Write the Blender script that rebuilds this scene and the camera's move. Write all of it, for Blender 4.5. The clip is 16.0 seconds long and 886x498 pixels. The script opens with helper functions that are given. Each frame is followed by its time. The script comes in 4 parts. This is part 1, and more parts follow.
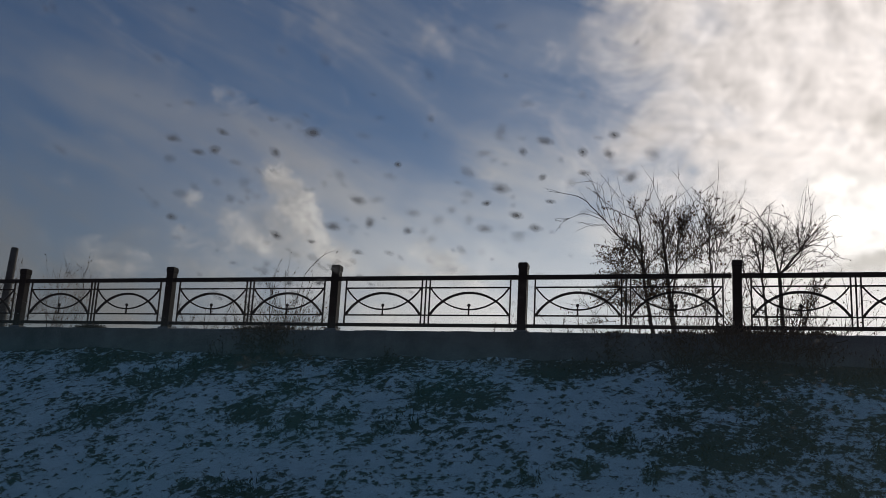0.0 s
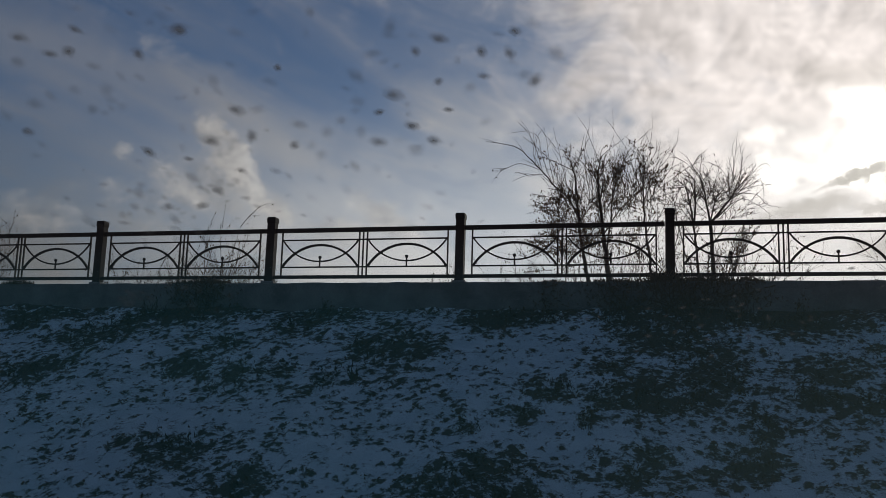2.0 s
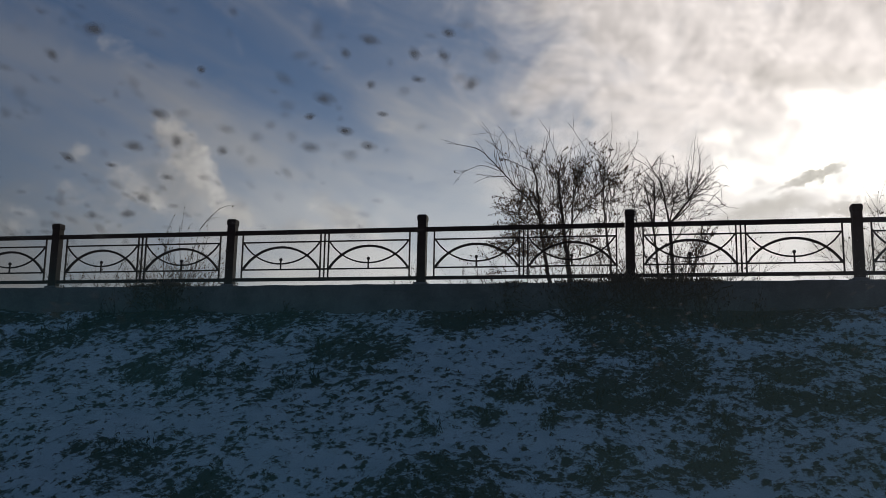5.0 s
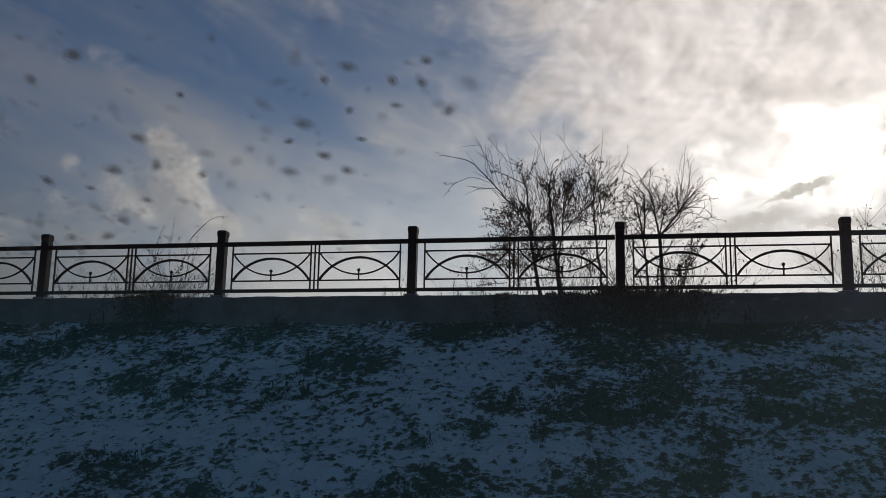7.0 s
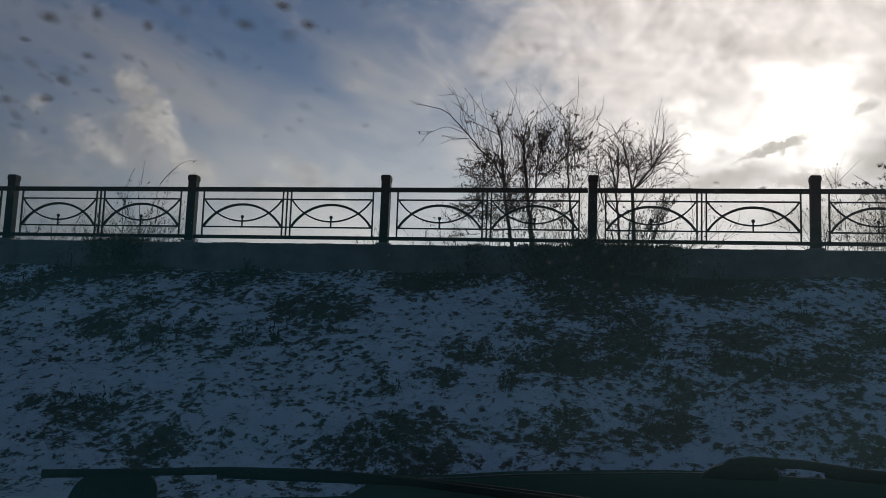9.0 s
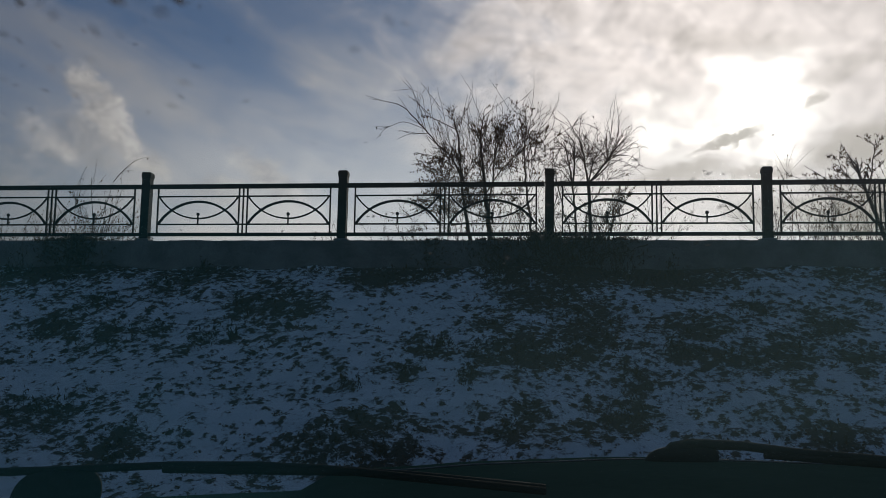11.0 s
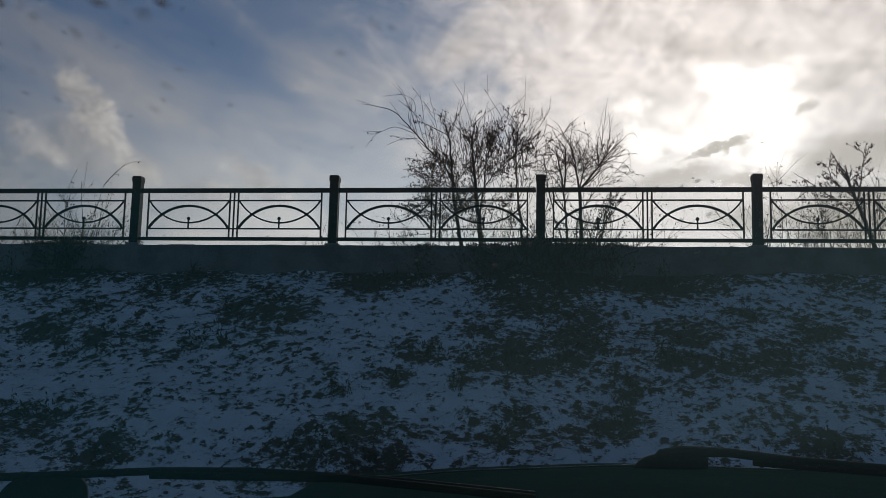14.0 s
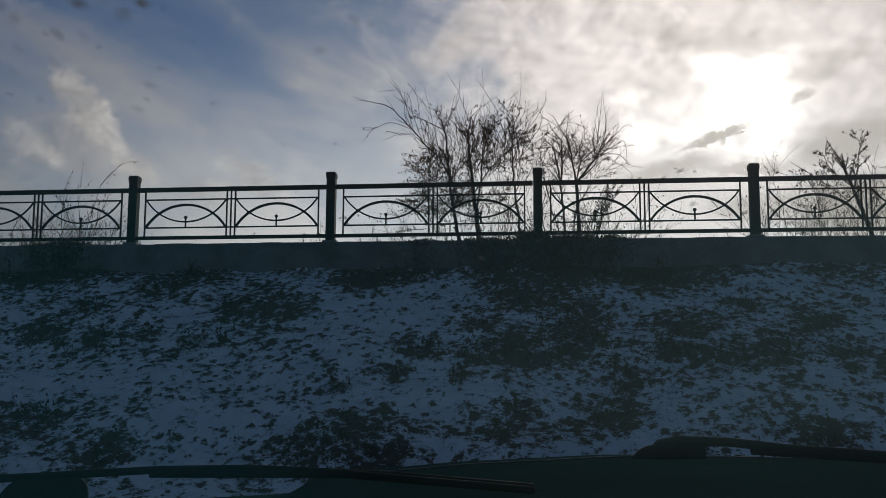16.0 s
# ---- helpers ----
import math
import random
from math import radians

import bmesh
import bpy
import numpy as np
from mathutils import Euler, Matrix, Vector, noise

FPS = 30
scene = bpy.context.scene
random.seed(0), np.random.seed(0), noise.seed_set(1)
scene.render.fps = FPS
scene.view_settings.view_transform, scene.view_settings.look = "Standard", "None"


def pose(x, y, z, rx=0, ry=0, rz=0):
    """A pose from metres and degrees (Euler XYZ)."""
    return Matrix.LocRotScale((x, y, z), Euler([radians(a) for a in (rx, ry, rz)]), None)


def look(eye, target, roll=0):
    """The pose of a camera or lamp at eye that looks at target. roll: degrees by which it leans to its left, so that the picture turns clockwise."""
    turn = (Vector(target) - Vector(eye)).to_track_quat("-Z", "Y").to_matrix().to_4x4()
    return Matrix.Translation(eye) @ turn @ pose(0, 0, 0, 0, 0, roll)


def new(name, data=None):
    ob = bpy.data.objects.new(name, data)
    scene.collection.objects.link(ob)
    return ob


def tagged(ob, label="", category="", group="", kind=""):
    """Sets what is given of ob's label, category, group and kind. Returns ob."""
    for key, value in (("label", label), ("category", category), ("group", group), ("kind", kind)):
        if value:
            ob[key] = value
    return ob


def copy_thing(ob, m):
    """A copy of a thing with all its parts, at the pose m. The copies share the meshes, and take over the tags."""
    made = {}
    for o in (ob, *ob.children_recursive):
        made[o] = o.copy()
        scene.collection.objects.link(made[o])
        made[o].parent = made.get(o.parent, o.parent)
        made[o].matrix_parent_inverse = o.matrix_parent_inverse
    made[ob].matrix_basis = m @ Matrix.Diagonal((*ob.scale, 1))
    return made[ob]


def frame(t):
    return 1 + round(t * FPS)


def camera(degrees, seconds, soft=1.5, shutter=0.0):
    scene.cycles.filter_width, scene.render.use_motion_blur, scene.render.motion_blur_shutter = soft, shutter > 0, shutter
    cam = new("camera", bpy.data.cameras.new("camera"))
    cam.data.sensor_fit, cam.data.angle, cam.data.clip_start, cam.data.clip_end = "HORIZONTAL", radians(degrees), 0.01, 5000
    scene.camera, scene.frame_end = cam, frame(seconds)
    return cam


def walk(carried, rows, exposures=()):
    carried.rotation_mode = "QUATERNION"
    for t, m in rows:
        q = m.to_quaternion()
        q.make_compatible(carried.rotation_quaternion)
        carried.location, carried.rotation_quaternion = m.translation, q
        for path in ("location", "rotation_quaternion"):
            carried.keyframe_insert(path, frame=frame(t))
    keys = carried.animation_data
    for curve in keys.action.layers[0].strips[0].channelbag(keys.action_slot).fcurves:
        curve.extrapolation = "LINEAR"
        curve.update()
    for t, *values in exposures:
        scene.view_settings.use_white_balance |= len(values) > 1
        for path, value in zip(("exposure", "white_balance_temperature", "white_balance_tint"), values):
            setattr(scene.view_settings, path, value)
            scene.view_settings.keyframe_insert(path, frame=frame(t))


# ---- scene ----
cam = camera(51.49, 16.0, soft=0.5)
walk(cam, [
    (0.0, pose(-0.0129, -0.0282, 1.2534, 102.247, -3.185, 17.284)),
    (0.1, pose(-0.0047, -0.0337, 1.2519, 101.596, -2.644, 17.263)),
    (0.2, pose(-0.0011, -0.0348, 1.2510, 100.953, -2.346, 16.519)),
    (0.3, pose(-0.0013, -0.0323, 1.2508, 100.636, -2.166, 15.919)),
    (0.4, pose(-0.0053, -0.0259, 1.2512, 100.148, -1.827, 15.323)),
    (0.5, pose(-0.0122, -0.0167, 1.2523, 99.775, -2.019, 15.115)),
    (1.0, pose(-0.0124, -0.0124, 1.2503, 99.256, -1.751, 14.646)),
    (1.5, pose(-0.0099, -0.0085, 1.2502, 99.243, -1.684, 13.984)),
    (2.0, pose(-0.0089, -0.0075, 1.2502, 99.376, -1.865, 13.601)),
    (2.5, pose(-0.0085, -0.0087, 1.2506, 99.563, -1.899, 13.741)),
    (3.0, pose(-0.0082, -0.0078, 1.2508, 99.659, -2.120, 13.372)),
    (3.5, pose(-0.0079, -0.0064, 1.2510, 99.572, -1.787, 12.930)),
    (4.0, pose(-0.0065, -0.0036, 1.2518, 99.469, -1.592, 12.273)),
    (6.5, pose(-0.0041, 0.0015, 1.2549, 99.942, -1.004, 10.745)),
    (7.0, pose(-0.0028, -0.0005, 1.2555, 100.275, -1.301, 10.716)),
    (7.5, pose(-0.0049, 0.0018, 1.2540, 99.930, -1.712, 10.731)),
    (8.0, pose(-0.0064, 0.0024, 1.2511, 99.291, -2.048, 10.878)),
    (8.5, pose(-0.0080, 0.0099, 1.2449, 97.820, -3.064, 9.914)),
    (9.0, pose(-0.0043, 0.0154, 1.2425, 97.272, -2.275, 8.839)),
    (9.5, pose(0.0055, 0.0124, 1.2397, 97.146, -1.543, 7.322)),
    (12.0, pose(0.0147, 0.0126, 1.2371, 97.020, -1.243, 6.131)),
    (12.5, pose(0.0159, 0.0119, 1.2376, 97.279, -1.348, 5.809)),
    (13.0, pose(0.0138, 0.0162, 1.2394, 97.347, -1.284, 5.699)),
    (13.5, pose(0.0150, 0.0133, 1.2374, 97.382, -1.376, 5.757)),
    (14.0, pose(0.0138, 0.0149, 1.2379, 97.385, -1.360, 5.849)),
    (14.5, pose(0.0153, 0.0139, 1.2373, 97.215, -1.163, 5.693)),
    (15.0, pose(0.0148, 0.0161, 1.2387, 97.174, -0.885, 5.730)),
    (15.5, pose(0.0151, 0.0162, 1.2386, 97.074, -0.691, 5.783)),
    (16.0, pose(0.0169, 0.0137, 1.2375, 97.061, -0.400, 5.851)),
], exposures=[(0.0, 0.16), (0.4, 0.05), (4.0, 0.05), (6.5, -0.05), (9.5, -0.04), (12.0, 0.0), (16.0, 0.0)])

# ---- light ----
SUN_AZ, SUN_EL = radians(11.4), radians(15.2)   # from +y towards +x, and up
SUN = Vector((math.sin(SUN_AZ) * math.cos(SUN_EL), math.cos(SUN_AZ) * math.cos(SUN_EL), math.sin(SUN_EL)))


class Nodes:
    """Short hand for building a node tree."""

    def __init__(self, tree):
        self.tree = tree
        tree.nodes.clear()

    def add(self, kind, ins=None, operation=None, smooth=False, named=None):
        n = self.tree.nodes.new(kind)
        if operation:
            n.operation = operation
        if smooth:
            n.interpolation_type = "SMOOTHSTEP"
        if named and kind == "ShaderNodeAttribute":
            n.attribute_name = named
        if named and kind == "ShaderNodeUVMap":
            n.uv_map = named
        for k, v in (ins or {}).items():
            if isinstance(v, bpy.types.NodeSocket):
                self.tree.links.new(v, n.inputs[k])
            else:
                n.inputs[k].default_value = v
        return n

    def math(self, op, a, b=0.0, c=0.0):
        return self.add("ShaderNodeMath", {0: a, 1: b, 2: c}, operation=op).outputs[0]

    def ramp(self, fac, lo, hi, a=0.0, b=1.0):
        return self.add("ShaderNodeMapRange", {"Value": fac, "From Min": lo, "From Max": hi, "To Min": a, "To Max": b},
                        smooth=True).outputs[0]

    def mix(self, fac, a, b, blend="MIX"):
        n = self.add("ShaderNodeMix")
        n.data_type, n.blend_type = "RGBA", blend
        for i, v in ((0, fac), (6, a), (7, b)):
            if isinstance(v, bpy.types.NodeSocket):
                self.tree.links.new(v, n.inputs[i])
            else:
                n.inputs[i].default_value = v
        return n.outputs[2]

    def noise(self, vec, scale, detail=4.0, rough=0.55, distort=0.0):
        return self.add("ShaderNodeTexNoise", {"Vector": vec, "Scale": scale, "Detail": detail, "Roughness": rough,
                                               "Distortion": distort}).outputs[0]


def build_world():
    world = bpy.data.worlds.new("winter_sky")
    world.use_nodes = True
    scene.world = world
    n = Nodes(world.node_tree)
    d = n.add("ShaderNodeTexCoord").outputs["Generated"]
    air = n.add("ShaderNodeTexSky")
    air.sky_type, air.sun_disc, air.sun_elevation, air.sun_rotation = "NISHITA", False, SUN_EL, SUN_AZ
    air.air_density, air.dust_density, air.ozone_density = 1.0, 0.6, 2.0
    xyz = n.add("ShaderNodeSeparateXYZ", {0: d}).outputs
    up = xyz["Z"]
    near_sun = n.add("ShaderNodeVectorMath", {0: d, 1: SUN}, operation="DOT_PRODUCT").outputs["Value"]
    near_sun = n.math("MAXIMUM", near_sun, 0.0)
    clear = n.mix(1.0, air.outputs[0], (SKY_GAIN * 0.50, SKY_GAIN * 0.62, SKY_GAIN * 0.82, 1), "MULTIPLY")
    grey = lambda v: n.add("ShaderNodeCombineColor", {0: v, 1: v, 2: v}).outputs[0]
    # bearing and height above the horizon, in degrees
    az = n.math("MULTIPLY", n.math("ARCTAN2", xyz["X"], xyz["Y"]), 57.2958)
    el = n.math("MULTIPLY", n.math("ARCSINE", up), 57.2958)
    sky = n.add("ShaderNodeCombineXYZ", {0: az, 1: n.math("MULTIPLY", el, 1.25), 2: 0.0}).outputs[0]
    shift = n.add("ShaderNodeVectorMath", {0: sky, 1: (0.85, 0.35, 0.0)}, operation="ADD").outputs[0]

    def bent(vec, scale, much):
        """The same place, pushed about by noise."""
        j = n.add("ShaderNodeTexNoise", {"Vector": vec, "Scale": scale, "Detail": 5.0, "Roughness": 0.62}).outputs["Color"]
        j = n.add("ShaderNodeVectorMath", {0: j, 1: (0.5, 0.5, 0.5)}, operation="SUBTRACT").outputs[0]
        return n.add("ShaderNodeVectorMath", {0: j, 1: (much, much, 0.0), 2: vec}, operation="MULTIPLY_ADD").outputs[0]

    def patch(vec, a, e, long, thick, lean):
        """1 in the middle of a slanting oval of cloud, 0 at its rim."""
        w = radians(lean)
        off = n.add("ShaderNodeVectorMath", {0: vec, 1: (a, e * 1.25, 0.0)}, operation="SUBTRACT").outputs[0]
        u = n.add("ShaderNodeVectorMath", {0: off, 1: (math.cos(w) / long, math.sin(w) / long, 0)}, operation="DOT_PRODUCT").outputs["Value"]
        v = n.add("ShaderNodeVectorMath", {0: off, 1: (-math.sin(w) / thick, math.cos(w) / thick, 0)}, operation="DOT_PRODUCT").outputs["Value"]
        return n.ramp(n.math("ADD", n.math("MULTIPLY", u, u), n.math("MULTIPLY", v, v)), 1.3, 0.0)

    # a flat layer of cloud high above, seen in perspective
    over = n.math("ADD", n.math("MAXIMUM", up, 0.0), 0.16)
    flat = n.add("ShaderNodeCombineXYZ", {0: n.math("DIVIDE", xyz["X"], over), 1: n.math("DIVIDE", xyz["Y"], over), 2: 3.7}).outputs[0]
    big = n.noise(flat, 1.15, 9.0, 0.58, 0.7)
    puffs = n.noise(sky, 0.16, 9.0, 0.60, 0.5)
    relief = n.math("SUBTRACT", puffs, n.noise(shift, 0.16, 9.0, 0.60, 0.5))
    lumps = n.noise(sky, 0.42, 7.0, 0.62, 0.4)
    lump_relief = n.math("SUBTRACT", lumps, n.noise(shift, 0.42, 7.0, 0.62, 0.4))
    # slanting streaks of high ice cloud
    along = n.math("SUBTRACT", n.math("MULTIPLY", az, 0.040), n.math("MULTIPLY", el, 0.020))
    across = n.math("ADD", n.math("MULTIPLY", az, 0.074), n.math("MULTIPLY", el, 0.19))
    slant = n.add("ShaderNodeCombineXYZ", {0: along, 1: across, 2: 0.0}).outputs[0]
    streak = n.noise(slant, 1.0, 9.0, 0.62, 0.9)
    wispy = n.ramp(streak, 0.36, 0.68)
    band = 0.0
    soft_sky = bent(sky, 0.12, 5.0)
    for a, e, long, thick, lean, gain in ((-36.5, 18.7, 11.0, 2.6, -13, 0.20), (-27.5, 17.6, 7.0, 2.0, -20, 0.32), (-40.0, 16.4, 5.0, 1.2, -15, 0.18),
                                          (-22.0, 15.8, 9.0, 2.6, -14, 0.34), (-12.0, 16.5, 7.0, 4.0, -35, 0.42)):
        band = n.math("MAXIMUM", band, n.math("MULTIPLY", patch(soft_sky, a, e, long, thick, lean), gain))
    veil = n.math("ADD", n.math("MULTIPLY_ADD", wispy, 0.20, 0.05), n.math("MULTIPLY", band, n.ramp(streak, 0.3, 0.65, 0.45, 1.25)))
    veil = n.math("MULTIPLY", veil, n.ramp(near_sun, 0.30, 0.75, 0.25, 1.0))
    veil_l = n.math("ADD", 0.21, n.math("MULTIPLY", n.math("POWER", near_sun, 8.0), 0.36))
    col = n.mix(veil, clear, n.mix(1.0, (1.03, 1.0, 1.03, 1), grey(veil_l), "MULTIPLY"))
    # the broken deck of cloud about the sun
    deck = (math.sin(radians(18)) * math.cos(radians(22)), math.cos(radians(18)) * math.cos(radians(22)), math.sin(radians(22)))
    lean = n.ramp(n.add("ShaderNodeVectorMath", {0: d, 1: deck}, operation="DOT_PRODUCT").outputs["Value"], 0.865, 0.975, 0.0, 0.46)
    body = n.math("ADD", n.math("ADD", n.math("MULTIPLY", puffs, 0.50), n.math("MULTIPLY", big, 0.25)), n.math("MULTIPLY", streak, 0.25))
    cover = n.math("MULTIPLY", n.ramp(n.math("ADD", n.math("MULTIPLY_ADD", n.math("SUBTRACT", body, 0.5), 1.5, 0.5), lean), 0.50, 0.92), n.ramp(near_sun, 0.55, 0.92, 0.12, 1.0))
    glow = n.math("ADD", n.math("MULTIPLY", n.math("POWER", near_sun, 8.5), 0.63),
                  n.math("MULTIPLY", n.math("POWER", near_sun, 80.0), 0.12))
    mould = n.math("ADD", n.math("MULTIPLY", relief, 1.5), n.math("MULTIPLY", lump_relief, 0.85))
    mould = n.math("ADD", n.math("ADD", mould, 1.0), n.math("MULTIPLY", n.math("SUBTRACT", puffs, 0.5), -0.95))
    lit = n.math("MULTIPLY", n.math("ADD", glow, n.ramp(near_sun, 0.1, 0.75, 0.08, 0.21)), n.math("MINIMUM", n.math("MAXIMUM", mould, 0.6), 1.35))
    tone = n.mix(n.math("POWER", near_sun, 6.0), (1.05, 0.985, 1.0, 1), (1.11, 0.98, 0.93, 1))
    col = n.mix(n.math("MULTIPLY", cover, 0.95), col, n.mix(1.0, tone, grey(lit), "MULTIPLY"))
    # pale haze low over the land, brighter below the sun
    haze_l = n.ramp(near_sun, 0.62, 1.04, 0.15, 0.82)
    haze_c = n.mix(1.0, (1.04, 1.0, 0.99, 1), grey(haze_l), "MULTIPLY")
    haze = n.math("MULTIPLY", n.ramp(up, 0.34, 0.12, 0.0, 0.92), n.ramp(n.math("ADD", n.math("MULTIPLY", puffs, 0.6), n.math("MULTIPLY", streak, 0.4)), 0.35, 0.62, 0.55, 1.0))
    col = n.mix(n.math("MULTIPLY", haze, n.ramp(near_sun, -0.1, 0.7, 0.25, 1.0)), col, haze_c)
    # heaped clouds low over the fence, lit from the sun's side
    billow = bent(bent(sky, 0.26, 3.6), 1.0, 1.1)
    heap = 0.0
    for a, e, long, thick, lean, gain in ((-28.7, 15.4, 2.0, 1.5, -30, 0.85), (-27.2, 13.8, 3.2, 1.7, -48, 1.0), (-25.2, 11.8, 2.8, 1.2, -48, 0.85),
                                          (-29.0, 12.5, 3.4, 2.4, -25, 0.72), (-32.5, 11.0, 4.5, 2.0, 0, 0.42), (-31.8, 20.3, 2.4, 0.9, -38, 0.32),
                                          (-33.7, 14.0, 1.1, 0.9, 0, 0.45), (-17.4, 11.5, 3.4, 1.4, -32, 0.75), (-20.6, 10.4, 4.2, 1.3, 0, 0.5),
                                          (-15.8, 17.0, 1.4, 0.7, -20, 0.35), (-37.5, 10.0, 5.0, 1.6, 0, 0.4)):
        heap = n.math("MAXIMUM", heap, n.math("MULTIPLY", patch(billow, a, e, long, thick, lean), gain))
    thick_part = n.ramp(n.math("ADD", heap, n.math("MULTIPLY", n.math("SUBTRACT", lumps, 0.5), 1.3)), 0.08, 1.15)
    side = n.math("ADD", n.math("MULTIPLY", lump_relief, 2.0), n.math("MULTIPLY", relief, 1.6))
    heap_l = n.math("MULTIPLY", n.math("ADD", 0.30, n.math("MULTIPLY", n.math("POWER", near_sun, 6.0), 0.30)), n.math("MAXIMUM", n.math("ADD", 1.0, side), 0.55))
    col = n.mix(n.math("MULTIPLY", thick_part, 0.72), col, n.mix(1.0, (1.07, 0.985, 0.93, 1), grey(heap_l), "MULTIPLY"))
    # the sun's own burnt-out disc behind thin cloud
    tall = n.add("ShaderNodeVectorMath", {0: d, 1: (1.0, 1.0, 1.9)}, operation="MULTIPLY").outputs[0]
    jit = n.add("ShaderNodeTexNoise", {"Vector": tall, "Scale": 16.0, "Detail": 5.0, "Roughness": 0.6}).outputs["Color"]
    jit = n.add("ShaderNodeVectorMath", {0: jit, 1: (0.5, 0.5, 0.5)}, operation="SUBTRACT").outputs[0]
    frayed = n.add("ShaderNodeVectorMath", {0: jit, 1: (0.17, 0.0, 0.17), 2: d}, operation="MULTIPLY_ADD").outputs[0]
    low = n.add("ShaderNodeCombineXYZ", {2: n.math("MULTIPLY", n.math("SUBTRACT", up, SUN.z - 0.008), 0.85)}).outputs[0]
    frayed = n.add("ShaderNodeVectorMath", {0: frayed, 1: low}, operation="ADD").outputs[0]
    frayed = n.add("ShaderNodeVectorMath", {0: frayed}, operation="NORMALIZE").outputs[0]
    frayed = n.math("MAXIMUM", n.add("ShaderNodeVectorMath", {0: frayed, 1: SUN}, operation="DOT_PRODUCT").outputs["Value"], 0.0)
    core = n.math("MULTIPLY", n.math("POWER", frayed, 540.0), n.ramp(puffs, 0.64, 0.40, 0.5, 2.4))
    col = n.mix(1.0, col, n.add("ShaderNodeCombineColor", {0: core, 1: n.math("MULTIPLY", core, 0.97), 2: n.math("MULTIPLY", core, 0.9)}).outputs[0], "ADD")
    # dark ragged wisps that drift before the sun
    ragged = bent(bent(sky, 0.45, 2.4), 1.6, 1.0)
    wisps = 0.0
    for a, e, long, thick, lean, gain in ((10.9, 13.45, 2.6, 0.42, 24, 0.75), (15.6, 15.6, 1.0, 0.4, 40, 0.6), (11.5, 19.1, 5.0, 1.3, -8, 0.3),
                                          (8.2, 11.7, 3.0, 0.9, 8, 0.55), (12.8, 11.6, 3.0, 0.6, 0, 0.5), (18.6, 13.0, 3.8, 1.7, 18, 0.6), (17.6, 17.2, 3.0, 0.8, 25, 0.3), (19.5, 9.0, 5.5, 2.6, 0, 0.75), (13.5, 9.2, 3.5, 1.1, 0, 0.45)):
        wisps = n.math("MAXIMUM", wisps, n.math("MULTIPLY", patch(ragged, a, e, long, thick, lean), gain))
    col = n.mix(wisps, col, (0.42, 0.38, 0.33, 1))
    bg = n.add("ShaderNodeBackground", {0: col, 1: 1.0})
    n.add("ShaderNodeOutputWorld", {0: bg.outputs[0]})


SKY_GAIN = 0.051
build_world()
lamp = bpy.data.lights.new("sun", "SUN")
lamp.energy, lamp.angle, lamp.color = 1.2, radians(9), (1.0, 0.93, 0.84)
new("sun", lamp).matrix_world = look(SUN * 50, (0, 0, 0))
scene.view_settings.exposure = 0.0


# ---- materials ----
def material(name):
    m = bpy.data.materials.new(name)
    m.use_nodes = True
    return m, Nodes(m.node_tree)


def grained(name, dark, light, scale, rough=0.7, metallic=0.0, bump=0.15, fine=None, spec=0.5):
    """A plain surface with two scales of variation in colour, gloss and relief."""
    m, n = material(name)
    at = n.add("ShaderNodeTexCoord").outputs["Object"]
    a = n.noise(at, scale, 5.0, 0.6)
    b = n.noise(at, fine or scale * 9, 4.0, 0.65)
    mix = n.math("ADD", n.math("MULTIPLY", a, 0.6), n.math("MULTIPLY", b, 0.4))
    col = n.mix(n.ramp(mix, 0.34, 0.66), (*dark, 1), (*light, 1))
    relief = n.add("ShaderNodeBump", {"Height": b, "Strength": bump, "Distance": 0.01}).outputs[0]
    bsdf = n.add("ShaderNodeBsdfPrincipled", {"Base Color": col, "Roughness": n.ramp(b, 0.3, 0.7, rough - 0.1, min(rough + 0.12, 1)),
                                              "Metallic": metallic, "Normal": relief, "Specular IOR Level": spec})
    n.add("ShaderNodeOutputMaterial", {0: bsdf.outputs[0]})
    return m


def ground_material():
    m, n = material("snowy_turf")
    at = n.add("ShaderNodeTexCoord").outputs["Object"]
    bare = n.add("ShaderNodeAttribute", named="bare").outputs["Fac"]
    fine = n.noise(at, 30.0, 5.0, 0.65)
    grit = n.noise(at, 110.0, 3.0, 0.7)
    f = n.math("ADD", bare, n.math("MULTIPLY", n.math("SUBTRACT", fine, 0.5), 0.85))
    f = n.math("ADD", f, n.math("MULTIPLY", n.math("SUBTRACT", n.noise(at, 15.0, 3.0, 0.6, 0.3), 0.5), 0.75))
    f = n.math("ADD", f, n.math("MULTIPLY", n.math("SUBTRACT", grit, 0.5), 0.12))
    soil = n.ramp(f, 0.36, 0.69)
    snow = n.mix(n.ramp(n.noise(at, 3.1, 4.0), 0.3, 0.7), (0.56, 0.645, 0.685, 1), (0.71, 0.78, 0.81, 1))
    earth = n.mix(fine, (0.03, 0.027, 0.022, 1), (0.12, 0.10, 0.075, 1))
    col = n.mix(soil, snow, earth)
    relief = n.add("ShaderNodeBump", {"Height": n.math("ADD", fine, n.math("MULTIPLY", grit, 0.4)), "Strength": 0.5, "Distance": 0.03}).outputs[0]
    bsdf = n.add("ShaderNodeBsdfPrincipled", {"Base Color": col, "Roughness": 0.85, "Normal": relief, "Specular IOR Level": 0.2})
    n.add("ShaderNodeOutputMaterial", {0: bsdf.outputs[0]})
    return m


